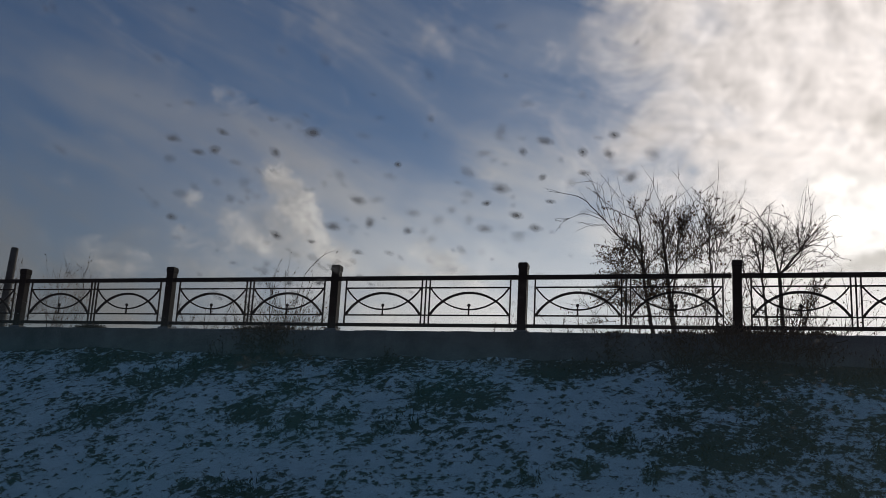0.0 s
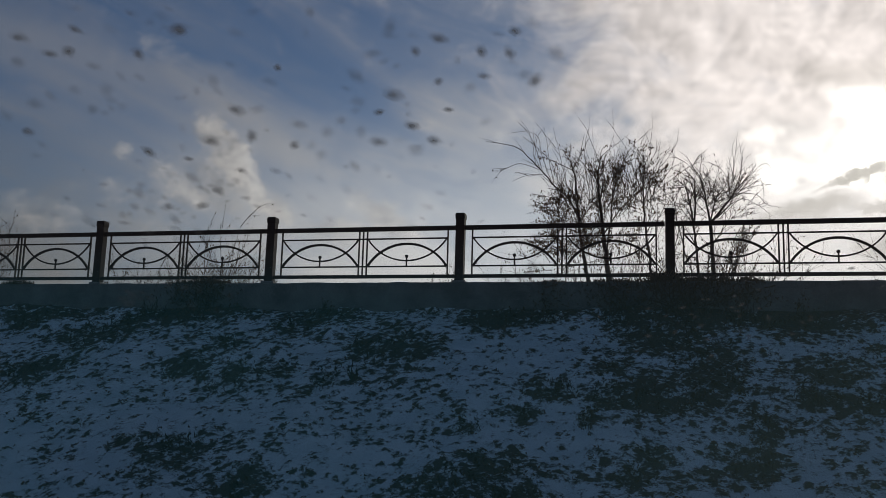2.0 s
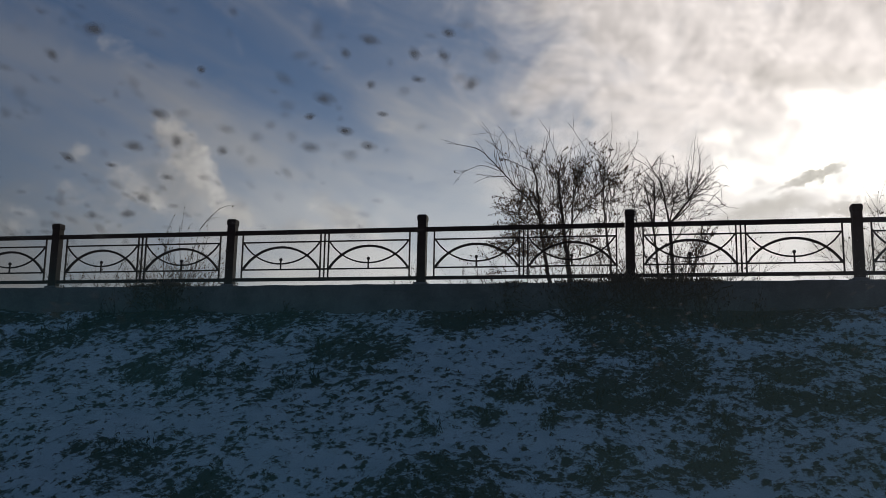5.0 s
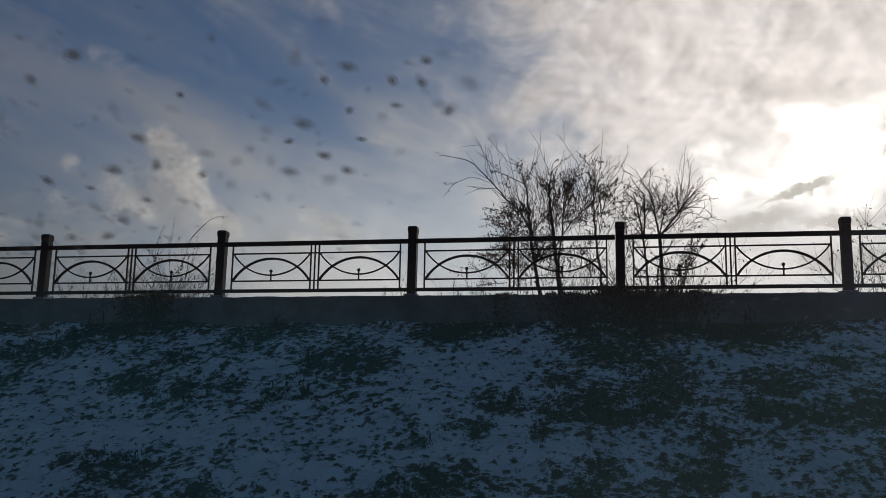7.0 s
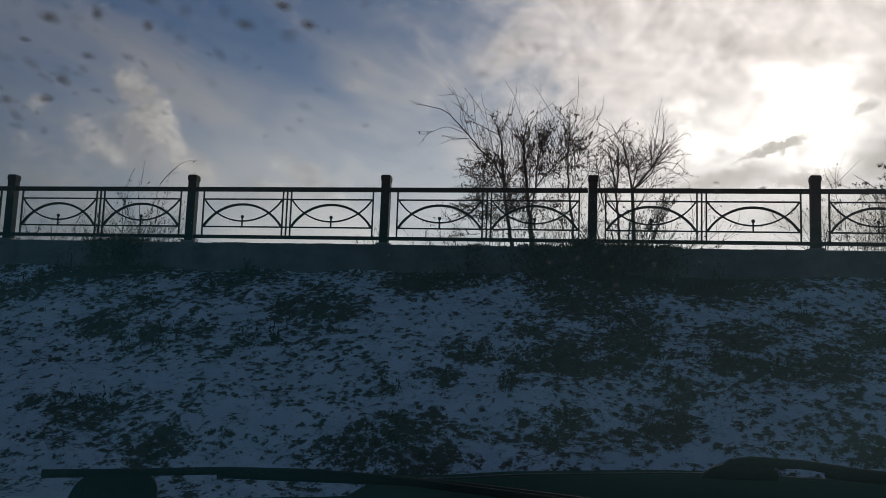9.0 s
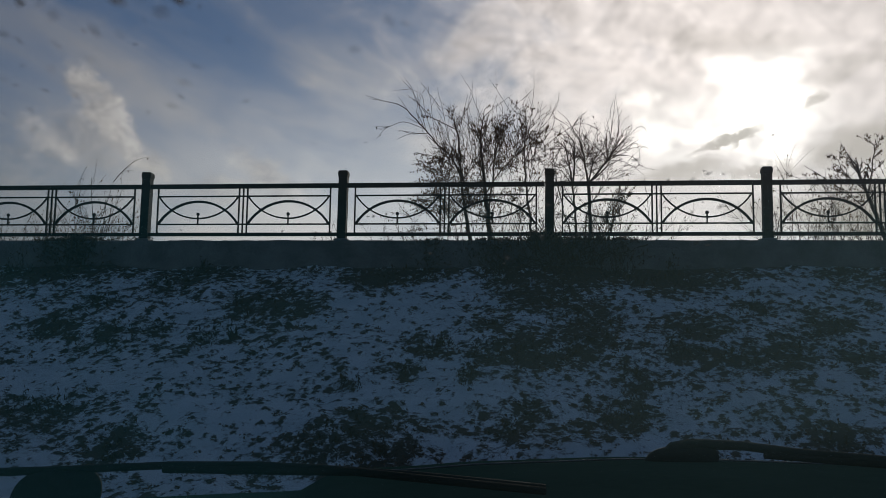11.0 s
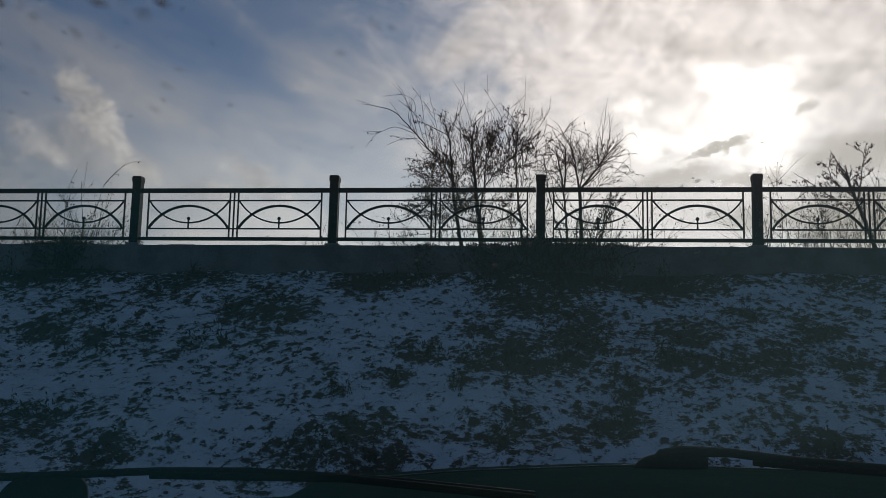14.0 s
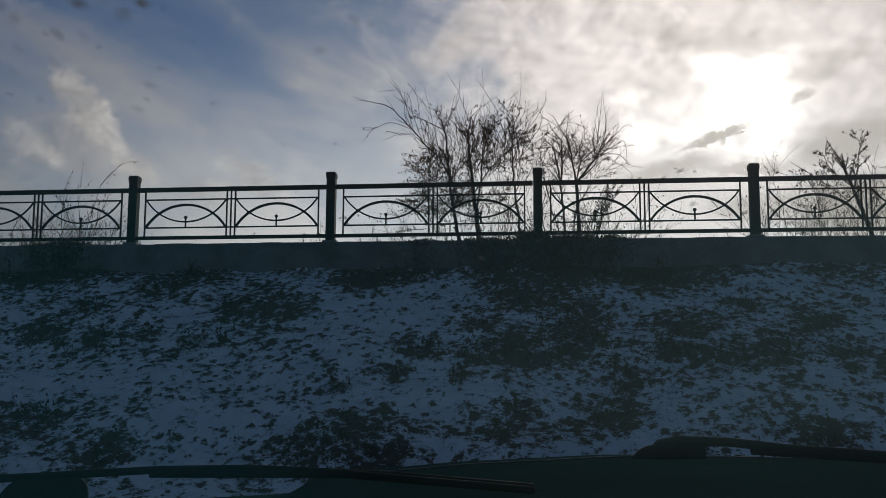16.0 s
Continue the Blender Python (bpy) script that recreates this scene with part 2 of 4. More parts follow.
def blade_material(name, dark, light):
    """Dry stalks and leaves: colour differs from piece to piece."""
    m, n = material(name)
    r = n.add("ShaderNodeNewGeometry").outputs["Random Per Island"]
    at = n.add("ShaderNodeTexCoord").outputs["Object"]
    col = n.mix(n.math("ADD", n.math("MULTIPLY", r, 0.7), n.math("MULTIPLY", n.noise(at, 7.0), 0.3)), (*dark, 1), (*light, 1))
    d = n.add("ShaderNodeBsdfDiffuse", {0: col})
    t = n.add("ShaderNodeBsdfTranslucent", {0: col})
    n.add("ShaderNodeOutputMaterial", {0: n.add("ShaderNodeMixShader", {0: 0.2, 1: d.outputs[0], 2: t.outputs[0]}).outputs[0]})
    return m


def glass_material():
    m, n = material("windscreen_glass")
    at = n.add("ShaderNodeTexCoord").outputs["Object"]
    # thin dust layer, its density stepped by place to paint in glare
    glare_film = n.ramp(n.noise(at, 9.0, 5.0, 0.6, 0.6), 0.35, 0.75, 0.019, 0.034)
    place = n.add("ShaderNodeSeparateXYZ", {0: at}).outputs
    glare_film = n.math("ADD", glare_film, n.ramp(place["X"], 0.0, 0.16, 0.0, 0.022))
    glare_film = n.math("MULTIPLY", glare_film, n.ramp(place["Z"], -0.052, -0.026, n.ramp(place["X"], -0.05, 0.03, 1.0, 0.32), 1.0))
    glare_film = n.math("MULTIPLY", glare_film, n.ramp(place["Z"], 0.028, 0.045, 1.0, n.ramp(place["X"], 0.072, 0.096, 0.18, 1.25)))
    clear = n.add("ShaderNodeBsdfTransparent", {0: (0.97, 0.985, 0.98, 1)})
    # colour paints veiling glare: teal low down, warm higher up, bluish at upper right
    glare_tint = n.mix(n.ramp(place["X"], -0.06, 0.10), (0.12, 0.50, 0.58, 1), (0.31, 0.54, 0.52, 1))
    glare_tint = n.mix(n.ramp(place["Z"], 0.022, 0.045), glare_tint, (0.66, 0.42, 0.38, 1))
    glare_tint = n.mix(n.math("MULTIPLY", n.ramp(place["X"], 0.07, 0.10), n.ramp(place["Z"], 0.022, 0.045)), glare_tint, (0.40, 0.50, 0.56, 1))
    dust_glare = n.add("ShaderNodeBsdfTranslucent", {0: glare_tint})
    gloss = n.add("ShaderNodeBsdfGlossy", {0: (1, 1, 1, 1), "Roughness": 0.02})
    a = n.add("ShaderNodeMixShader", {0: glare_film, 1: clear.outputs[0], 2: dust_glare.outputs[0]})
    b = n.add("ShaderNodeMixShader", {0: n.math("MULTIPLY_ADD", n.math("POWER", n.add("ShaderNodeLayerWeight").outputs["Facing"], 5.0), 0.3, 0.02), 1: a.outputs[0], 2: gloss.outputs[0]})
    n.add("ShaderNodeOutputMaterial", {0: b.outputs[0]})
    return m


def dirt_material():
    """Dried splashes: densest in the middle, ragged and thin at the rim."""
    m, n = material("dried_dirt")
    uv = n.add("ShaderNodeUVMap", named="spot").outputs[0]
    at = n.add("ShaderNodeTexCoord").outputs["Object"]
    r = n.add("ShaderNodeVectorMath", {0: uv}, operation="LENGTH").outputs["Value"]
    r = n.math("ADD", r, n.math("MULTIPLY", n.math("SUBTRACT", n.noise(at, 900.0, 2.0), 0.5), 0.35))
    load = n.add("ShaderNodeAttribute", named="load").outputs["Fac"]
    dense = n.math("MULTIPLY", n.ramp(r, 1.0, 0.05), load)
    clear = n.add("ShaderNodeBsdfTransparent")
    d = n.add("ShaderNodeBsdfDiffuse", {0: (0.20, 0.20, 0.20, 1)})
    t = n.add("ShaderNodeBsdfTranslucent", {0: (0.20, 0.20, 0.20, 1)})
    body = n.add("ShaderNodeMixShader", {0: 0.5, 1: d.outputs[0], 2: t.outputs[0]})
    n.add("ShaderNodeOutputMaterial", {0: n.add("ShaderNodeMixShader", {0: dense, 1: clear.outputs[0], 2: body.outputs[0]}).outputs[0]})
    return m


SNOWY = ground_material()
IRON = grained("painted_iron", (0.011, 0.010, 0.0095), (0.032, 0.028, 0.025), 6.0, 0.7, 0.0, 0.2, None, 0.15)
POST = grained("painted_post", (0.012, 0.0115, 0.011), (0.026, 0.024, 0.023), 5.0, 0.8, 0.0, 0.25, None, 0.1)
CONCRETE = grained("weathered_concrete", (0.085, 0.084, 0.083), (0.19, 0.186, 0.182), 2.2, 0.85, 0.0, 0.5, 40.0)
ASPHALT = grained("asphalt", (0.035, 0.035, 0.037), (0.07, 0.07, 0.072), 3.0, 0.8, 0.0, 0.4, 90.0)
BARK = grained("bark", (0.025, 0.019, 0.015), (0.085, 0.066, 0.052), 9.0, 0.85, 0.0, 0.5, 70.0)
TWIG = grained("twig_bark", (0.03, 0.02, 0.016), (0.075, 0.05, 0.04), 14.0, 0.8, 0.0, 0.2, 90.0)
OLDWOOD = grained("grey_wood", (0.05, 0.045, 0.04), (0.14, 0.125, 0.11), 4.0, 0.85, 0.0, 0.5, 60.0)
LEAF = blade_material("withered_leaf", (0.035, 0.022, 0.012), (0.13, 0.08, 0.035))
GRASS = blade_material("dry_grass", (0.07, 0.047, 0.033), (0.25, 0.175, 0.125))
WEED = blade_material("dead_weed", (0.06, 0.046, 0.035), (0.16, 0.12, 0.09))
PAINT = grained("dark_green_paint", (0.009, 0.028, 0.027), (0.016, 0.040, 0.038), 3.0, 0.85, 0.0, 0.1, 60.0, 0.0)
RUBBER = grained("black_rubber", (0.008, 0.009, 0.009), (0.02, 0.02, 0.02), 20.0, 0.85, 0.0, 0.1, None, 0.1)
PLASTIC = grained("black_plastic", (0.012, 0.015, 0.015), (0.026, 0.030, 0.030), 15.0, 0.85, 0.0, 0.2, 180.0, 0.1)
STRIP_METAL = grained("dull_metal", (0.10, 0.11, 0.11), (0.2, 0.21, 0.21), 20.0, 0.5, 0.6, 0.1)
GLASS = glass_material()
DIRT = dirt_material()


# ---- mesh helpers ----
def part(name, bm, mat, parent=None, label="", smooth=False):
    """Links a bmesh as one mesh object, under a thing where one is given."""
    me = bpy.data.meshes.new(name)
    bm.to_mesh(me)
    bm.free()
    me.materials.append(mat)
    if smooth:
        me.polygons.foreach_set("use_smooth", [True] * len(me.polygons))
    ob = new(name, me)
    ob.parent = parent
    return tagged(ob, label) if label else ob


def sheet(name, verts, faces, mat, parent=None, label="", smooth=False):
    me = bpy.data.meshes.new(name)
    me.from_pydata(verts, [], faces)
    me.materials.append(mat)
    if smooth:
        me.polygons.foreach_set("use_smooth", [True] * len(me.polygons))
    me.update()
    ob = new(name, me)
    ob.parent = parent
    return tagged(ob, label) if label else ob


def box(bm, x0, x1, y0, y1, z0, z1, bevel=0.0):
    r = bmesh.ops.create_cube(bm, size=1.0)
    vs = r["verts"]
    for v in vs:
        v.co = Vector((x0 + (v.co.x + 0.5) * (x1 - x0), y0 + (v.co.y + 0.5) * (y1 - y0), z0 + (v.co.z + 0.5) * (z1 - z0)))
    if bevel:
        es = {e for v in vs for e in v.link_edges}
        bmesh.ops.bevel(bm, geom=list(es), offset=bevel, segments=2, affect="EDGES", profile=0.6)
    return bm


def tube(verts, faces, pts, radii, sides):
    """Adds a tapered tube along pts to lists of verts and faces."""
    first = len(verts)
    for i, p in enumerate(pts):
        a = pts[max(i - 1, 0)]
        b = pts[min(i + 1, len(pts) - 1)]
        t = (b - a).normalized()
        u = t.cross(Vector((0.31, 0.95, 0.07))).normalized()
        w = t.cross(u)
        for k in range(sides):
            q = 2 * math.pi * k / sides
            verts.append(p + (u * math.cos(q) + w * math.sin(q)) * radii[i])
    for i in range(len(pts) - 1):
        for k in range(sides):
            l = (k + 1) % sides
            faces.append((first + i * sides + k, first + i * sides + l, first + (i + 1) * sides + l, first + (i + 1) * sides + k))
    faces.append(tuple(first + (len(pts) - 1) * sides + k for k in range(sides)))


# ---- the lie of the land ----
FENCE_Y, FENCE_X, BAY, GRADE = 13.006, -8.971, 3.0, 0.0058
STRIP_FRONT, STRIP_FOOT, STRIP_TOP = FENCE_Y - 0.14, 2.56, 2.952
TOE = 7.83
STEEP = STRIP_FOOT / (STRIP_FRONT - TOE)


def rise(x):
    return GRADE * (x + 2.97)


# worn places on the bank, then tufts: x, y, half width
WORN = [(-3.53, 11.69, .56), (-5.3, 10.69, .37), (-5.03, 12.35, .49), (-7.07, 12.78, .63), (-2.19, 12.54, .5), (-2.05, 8.67, .33), (-1.8, 9.0, .28),
        (-1.5, 8.61, .32), (-.19, 10.45, .42), (.41, 11.52, .43), (.59, 10.88, .4), (-.16, 12.07, .52), (.37, 12.63, .62), (1.74, 11.07, .34),
        (-8.23, 11.88, .53), (-8.31, 10.81, .5), (-6.2, 11.08, .39), (-5.18, 9.04, .38), (-9.66, 12.45, .48), (1.5, 12.6, .5), (2.87, 10.85, .3)]
TUFTS = [(-3.94, 11.59, .23), (-5.91, 11.6, .28), (-4.85, 10.93, .29), (-4.09, 10.74, .18), (-2.09, 9.76, .12), (-1.54, 10.08, .16), (-1.29, 10.53, .26),
         (-.57, 10.43, .29), (.25, 10.53, .29), (-.68, 11.11, .21), (-.8, 9.88, .15), (-.26, 9.04, .22), (-.16, 9.43, .17), (.78, 9.33, .26),
         (.96, 10.03, .19), (1.75, 10.54, .16), (1.44, 10.53, .16), (2.1, 10.43, .2), (2.58, 10.45, .26), (3.43, 10.49, .27), (2.54, 11.61, .22),
         (3.31, 11.27, .29), (2.77, 9.02, .23), (-7.86, 12.28, .36), (-4.13, 8.54, .29)]


def bareness(x, y):
    """0 on clean snow to 1 on open turf."""
    wide = noise.fractal(Vector((x * 1.4, y * 1.9, 4.0)), 1.0, 2.0, 4)
    v = 0.335 + 0.13 * wide + 0.08 * noise.noise(Vector((x * 0.55 + 3, y * 0.8, 2.5)))
    v += 0.25 * noise.noise(Vector((x * 5.0, y * 6.5, 1.0))) + 0.30 * noise.noise(Vector((x * 12, y * 13, 9.0)))
    # small rounded clods
    gap, spot = noise.voronoi(Vector((x * 9.0, y * 9.5, 0.3)))
    size = 0.24 + 0.75 * abs(noise.noise(spot[0] * 5.3)) + 0.15 * wide
    v += 0.56 * max(0.0, 1 - gap[0] / max(size, 0.05))
    worn = 0.0
    jx, jy = 0.22 * noise.noise(Vector((x * 3, y * 3, 21))), 0.22 * noise.noise(Vector((x * 3, y * 3, 37)))
    for px, py, w in WORN + TUFTS:
        dx, dy = (x + jx - px) / w, (y + jy - py) / (w * 0.9)
        q = dx * dx + dy * dy
        if q < 4:
            worn = max(worn, 0.36 * math.exp(-q * 0.75))
    v += worn + 0.06 / (1 + math.exp(-2.5 * (x + 0.9)))
    if y > 12.2:
        v += 0.22 * (y - 12.2) / 0.6
    return v


def height(x, y):
    if y <= TOE - 0.6:
        return 0.0
    if y >= STRIP_FRONT + 0.1:
        return 2.72 + rise(x)
    s = y - TOE
    z = STEEP * max(s, 0.0) if abs(s) > 0.6 else STEEP * (s + 0.6) ** 2 / 2.4
    z += rise(x) * min(max(s / 5, 0), 1)
    f = min(max((s + 0.6) / 0.8, 0), 1)
    return z + f * (0.07 * noise.fractal(Vector((x * 0.8, y * 0.9, 2.0)), 1.0, 2.0, 3) + 0.022 * noise.noise(Vector((x * 5, y * 5, 7.0))))


def axis(fine0, fine1, step, far0, far1):
    a = list(np.arange(fine0, fine1 + step / 2, step))
    g, s = a[-1], step
    while g < far1:
        s *= 1.6
        g = min(g + s, far1)
        a.append(g)
    g, s = a[0], step
    while g > far0:
        s *= 1.6
        g = max(g - s, far0)
        a.insert(0, g)
    return [float(v) for v in a]


def build_ground():
    xs, ys = axis(-13.0, 6.0, 0.02, -1500, 1500), axis(7.9, 12.95, 0.02, -1500, 1500)
    verts, bare, faces = [], [], []
    for y in ys:
        for x in xs:
            near = -14 < x < 7 and 7 < y < 13.2
            b = bareness(x, y) if near else 0.2
            z = height(x, y)
            if near and y < STRIP_FRONT:
                z += 0.030 * min(max(b - 0.42, -0.25), 0.4)
            verts.append((x, y, z))
            bare.append(b)
    w = len(xs)
    for j in range(len(ys) - 1):
        for i in range(w - 1):
            faces.append((j * w + i, j * w + i + 1, (j + 1) * w + i + 1, (j + 1) * w + i))
    ob = sheet("ground", verts, faces, SNOWY, smooth=True)
    ob.data.attributes.new("bare", "FLOAT", "POINT").data.foreach_set("value", bare)
    return tagged(ob, "thin snow over dead turf on a steep roadside bank", "ground", kind="structure")


build_ground()
bm = bmesh.new()
box(bm, -60, 60, -8.0, 6.9, -0.1, 0.02, 0.01)
tagged(part("road", bm, ASPHALT), "dark asphalt road below the snowy bank", "road", kind="structure")


# ---- concrete strip under the fence ----
def build_strip():
    xs = [x for x in np.arange(-24, 18, 0.06)]
    prof = [(0.00, -0.60), (0.0, -0.02), (0.012, 0.0), (0.25, 0.0), (0.262, -0.02), (0.262, -0.60)]
    verts, faces = [], []
    for x in xs:
        for dy, dz in prof:
            j = 0.010 * noise.noise(Vector((x * 2.2, dy * 9, dz * 6))) + 0.005 * noise.noise(Vector((x * 11, dy * 20, dz * 15)))
            verts.append((float(x), STRIP_FRONT + dy + j, STRIP_TOP + dz + rise(x) + j * 1.2))
    k = len(prof)
    for i in range(len(xs) - 1):
        for a in range(k - 1):
            faces.append((i * k + a, (i + 1) * k + a, (i + 1) * k + a + 1, i * k + a + 1))
    ob = sheet("concrete_strip", verts, faces, CONCRETE)
    tagged(ob, "weathered grey concrete kerb strip along the top of the bank", "kerb", kind="structure")


build_strip()


# ---- fence ----
def bar(name, x0, x1, z0, z1, depth, parent, label="", bevel=0.004):
    bm = bmesh.new()
    box(bm, x0, x1, -depth / 2, depth / 2, z0, z1, bevel)
    return part(name, bm, IRON, parent, label)


def arc(name, x0, x1, z_end, z_mid, thick, depth, parent):
    """A flat bar bent to a circle's arc between two ends at one height."""
    half, sag = (x1 - x0) / 2, z_mid - z_end
    r = (half * half + sag * sag) / (2 * abs(sag))
    s = 1 if sag > 0 else -1
    cz, cx, span = z_mid - s * r, (x0 + x1) / 2, math.asin(half / r)
    bm = bmesh.new()
    rings = []
    for i in range(25):
        a = -span + 2 * span * i / 24
        ring = []
        for dr, dy in ((-1, -1), (1, -1), (1, 1), (-1, 1)):
            q = r + dr * thick / 2
            ring.append(bm.verts.new((cx + q * math.sin(a), dy * depth / 2, cz + s * q * math.cos(a))))
        rings.append(ring)
    for a, b in zip(rings, rings[1:]):
        for k in range(4):
            bm.faces.new((a[k], a[(k + 1) % 4], b[(k + 1) % 4], b[k]))
    bm.faces.new(rings[0][::-1])
    bm.faces.new(rings[-1])
    bmesh.ops.recalc_face_normals(bm, faces=bm.faces)
    return part(name, bm, IRON, parent)


def fence_panel():
    """One bay between two posts; its origin lies at the left post's middle, at the strip's top."""
    p = tagged(new("iron_railing"), "dark iron railing with crossed arcs and small knobs", "railing", "railings along the bank")
    e = 0.065
    bar("top_rail", e, BAY - e, 0.792, 0.855, 0.06, p)
    bar("bottom_rail", e, BAY - e, 0.076, 0.126, 0.05, p)
    bar("upper_bar", 0.19, BAY - 0.19, 0.662, 0.684, 0.022, p)
    bar("lower_bar", 0.19, BAY - 0.19, 0.242, 0.264, 0.022, p)
    for x in (0.185, 1.437, 1.5, 1.563, BAY - 0.185):
        bar("upright", x - 0.011, x + 0.011, 0.127, 0.791, 0.026, p)
    for x0, x1 in ((0.20, 1.425), (1.575, BAY - 0.20)):
        arc("rising_arc", x0, x1, 0.255, 0.594, 0.032, 0.030, p)
        arc("hanging_arc", x0, x1, 0.672, 0.340, 0.022, 0.018, p)
        c = (x0 + x1) / 2
        k = bar("knob_stem", c - 0.011, c + 0.011, 0.25, 0.40, 0.02, p)
        bm = bmesh.new()
        bmesh.ops.create_uvsphere(bm, u_segments=14, v_segments=10, radius=0.026, matrix=Matrix.Translation((c, 0, 0.404)))
        part("knob", bm, IRON, k, smooth=True)
    return p


def fence_post():
    p = tagged(new("fence_post"), "square dark post with a wide cap on the concrete strip", "fence post", "fence posts along the bank")
    bm = bmesh.new()
    box(bm, -0.064, 0.064, -0.064, 0.064, -0.02, 0.965, 0.008)
    part("shaft", bm, POST, p)
    bm = bmesh.new()
    prof = [(0.064, 0.945), (0.071, 0.965), (0.071, 1.010), (0.064, 1.036), (0.050, 1.043)]
    rings = [[bm.verts.new((sx * r, sy * r, z)) for sx, sy in ((-1, -1), (1, -1), (1, 1), (-1, 1))] for r, z in prof]
    for a, b in zip(rings, rings[1:]):
        for k in range(4):
            bm.faces.new((a[k], a[(k + 1) % 4], b[(k + 1) % 4], b[k]))
    bm.faces.new(rings[-1])
    bm.faces.new(rings[0][::-1])
    part("cap", bm, POST, p)
    bm = bmesh.new()
    box(bm, -0.10, 0.10, -0.09, 0.09, -0.03, 0.035, 0.012)
    part("foot", bm, CONCRETE, p, "rough concrete foot")
    return p


def place_fence():
    panel, post = fence_panel(), fence_post()
    tilt = -math.degrees(math.atan(GRADE))
    for i, k in enumerate(range(-3, 8)):
        x = FENCE_X + BAY * k
        at = pose(x, FENCE_Y, STRIP_TOP + rise(x) + 0.004, 0, tilt, 0)
        up = pose(x, FENCE_Y, STRIP_TOP + rise(x) + 0.002)
        if i == 0:
            panel.matrix_basis, post.matrix_basis = at, up
        else:
            copy_thing(panel, at)
            copy_thing(post, up)


place_fence()


# ---- shrubs behind the fence ----
class Growth:
    """Collects stems, twigs and leaves of one shrub."""

    def __init__(self, seed):
        self.rng = random.Random(seed)
        self.stem, self.twig, self.leaf = ([], []), ([], []), ([], [])
        self.leaf_size = 1.0

    def shoot(self, start, way, length, radius, level, droop=0.0, wander=0.12, kids=6, spread=0.9, leaves=0.0, sides=0):
        """One curved, tapering shoot with side shoots; level 0 are twigs."""
        g = self.rng
        steps = max(4, int(length / 0.10))
        pts, p, d = [start.copy()], start.copy(), way.normalized()
        for i in range(steps):
            d = (d + Vector((g.gauss(0, wander), g.gauss(0, wander), g.gauss(0, wander * 0.6) - droop * (i / steps)))).normalized()
            p = p + d * length / steps
            pts.append(p.copy())
        radii = [radius * (1.25 - 0.85 * i / steps) for i in range(steps + 1)]
        bag = self.stem if radius > 0.011 else self.twig
        tube(*bag, pts, radii, sides or (6 if radius > 0.02 else 4 if radius > 0.006 else 3))
        if leaves:
            for i in range(1, steps + 1):
                if g.random() < leaves:
                    self.add_leaf(pts[i])
        if level > 0:
            for _ in range(kids):
                i = g.randint(max(1, int(steps * 0.25)), steps)
                t = (pts[i] - pts[i - 1]).normalized()
                side = Vector((g.gauss(0, 1), g.gauss(0, 0.7), g.gauss(0.15, 0.6))).normalized()
                way2 = (t + side * spread * g.uniform(0.5, 1.1)).normalized()
                ln = length * g.uniform(0.28, 0.55) * (1.15 - 0.45 * i / steps)
                self.shoot(pts[i], way2, ln, max(radii[i] * 0.55, 0.0027), level - 1, droop * 0.8, wander * 1.15, max(3, kids - 1), spread, leaves)
        return pts

    def limb(self, keys, r0, r1, kids=0, length=0.4, level=1, spread=0.9, leaves=0.0, low=0.4, wander=0.10):
        """A branch bent through key places (across, up) behind the fence, with side shoots on its upper part."""
        g = self.rng
        ks = [Vector((x, BACK + g.uniform(-0.12, 0.12), z)) for x, z in keys]
        ks = [ks[0] * 2 - ks[1]] + ks + [ks[-1] * 2 - ks[-2]]
        pts = []
        for a, b, c, d in zip(ks, ks[1:], ks[2:], ks[3:]):
            m = max(3, int((c - b).length / 0.09))
            for i in range(m):
                t = i / m
                pts.append(0.5 * (2 * b + (c - a) * t + (2 * a - 5 * b + 4 * c - d) * t * t + (3 * b - a - 3 * c + d) * t ** 3))
        pts.append(ks[-2])
        k = len(pts)
        pts = [p + Vector((g.gauss(0, 0.006), g.gauss(0, 0.006), 0)) for p in pts]
        radii = [r0 + (r1 - r0) * i / (k - 1) for i in range(k)]
        tube(*(self.stem if r0 > 0.011 else self.twig), pts, radii, 7 if r0 > 0.02 else 4)
        for _ in range(kids):
            i = g.randint(int(k * low), k - 1)
            t = (pts[i] - pts[i - 1]).normalized()
            side = Vector((g.gauss(0, 1), g.gauss(0, 0.6), g.gauss(0.25, 0.5))).normalized()
            self.shoot(pts[i], t + side * spread, length * g.uniform(0.5, 1.15), max(min(radii[i] * 0.6, 0.008), 0.0030), level, 0.03, wander, 5, 0.9, leaves)
        if leaves:
            for p in pts[int(k * low):]:
                if g.random() < leaves * 0.5:
                    self.add_leaf(p)
        return pts

    def add_leaf(self, p):
        g = self.rng
        a = Vector((g.gauss(0, 0.5), g.gauss(0, 0.5), -1 + g.gauss(0, 0.5))).normalized()
        b = a.cross(Vector((g.gauss(0, 1), g.gauss(0, 1), g.gauss(0, 1)))).normalized()
        l, w = g.uniform(0.022, 0.052) * self.leaf_size, g.uniform(0.007, 0.014) * self.leaf_size
        v, f = self.leaf
        n = len(v)
        c = a.cross(b) * w * 0.5
        v += [p, p + a * l * 0.45 + b * w + c, p + a * l, p + a * l * 0.45 - b * w + c]
        f += [(n, n + 1, n + 2), (n, n + 2, n + 3)]

    def finish(self, name, label, base, category="shrub", group=""):
        top = tagged(new(name), label, category, group)
        top.location = base
        for nm, (v, f), mat in (("stems", self.stem, BARK), ("twigs", self.twig, TWIG), ("leaves", self.leaf, LEAF)):
            if f:
                sheet(nm, [p - base for p in v], f, mat, top, smooth=nm != "leaves")
        return top


BACK = FENCE_Y + 1.3
LAND = 2.70


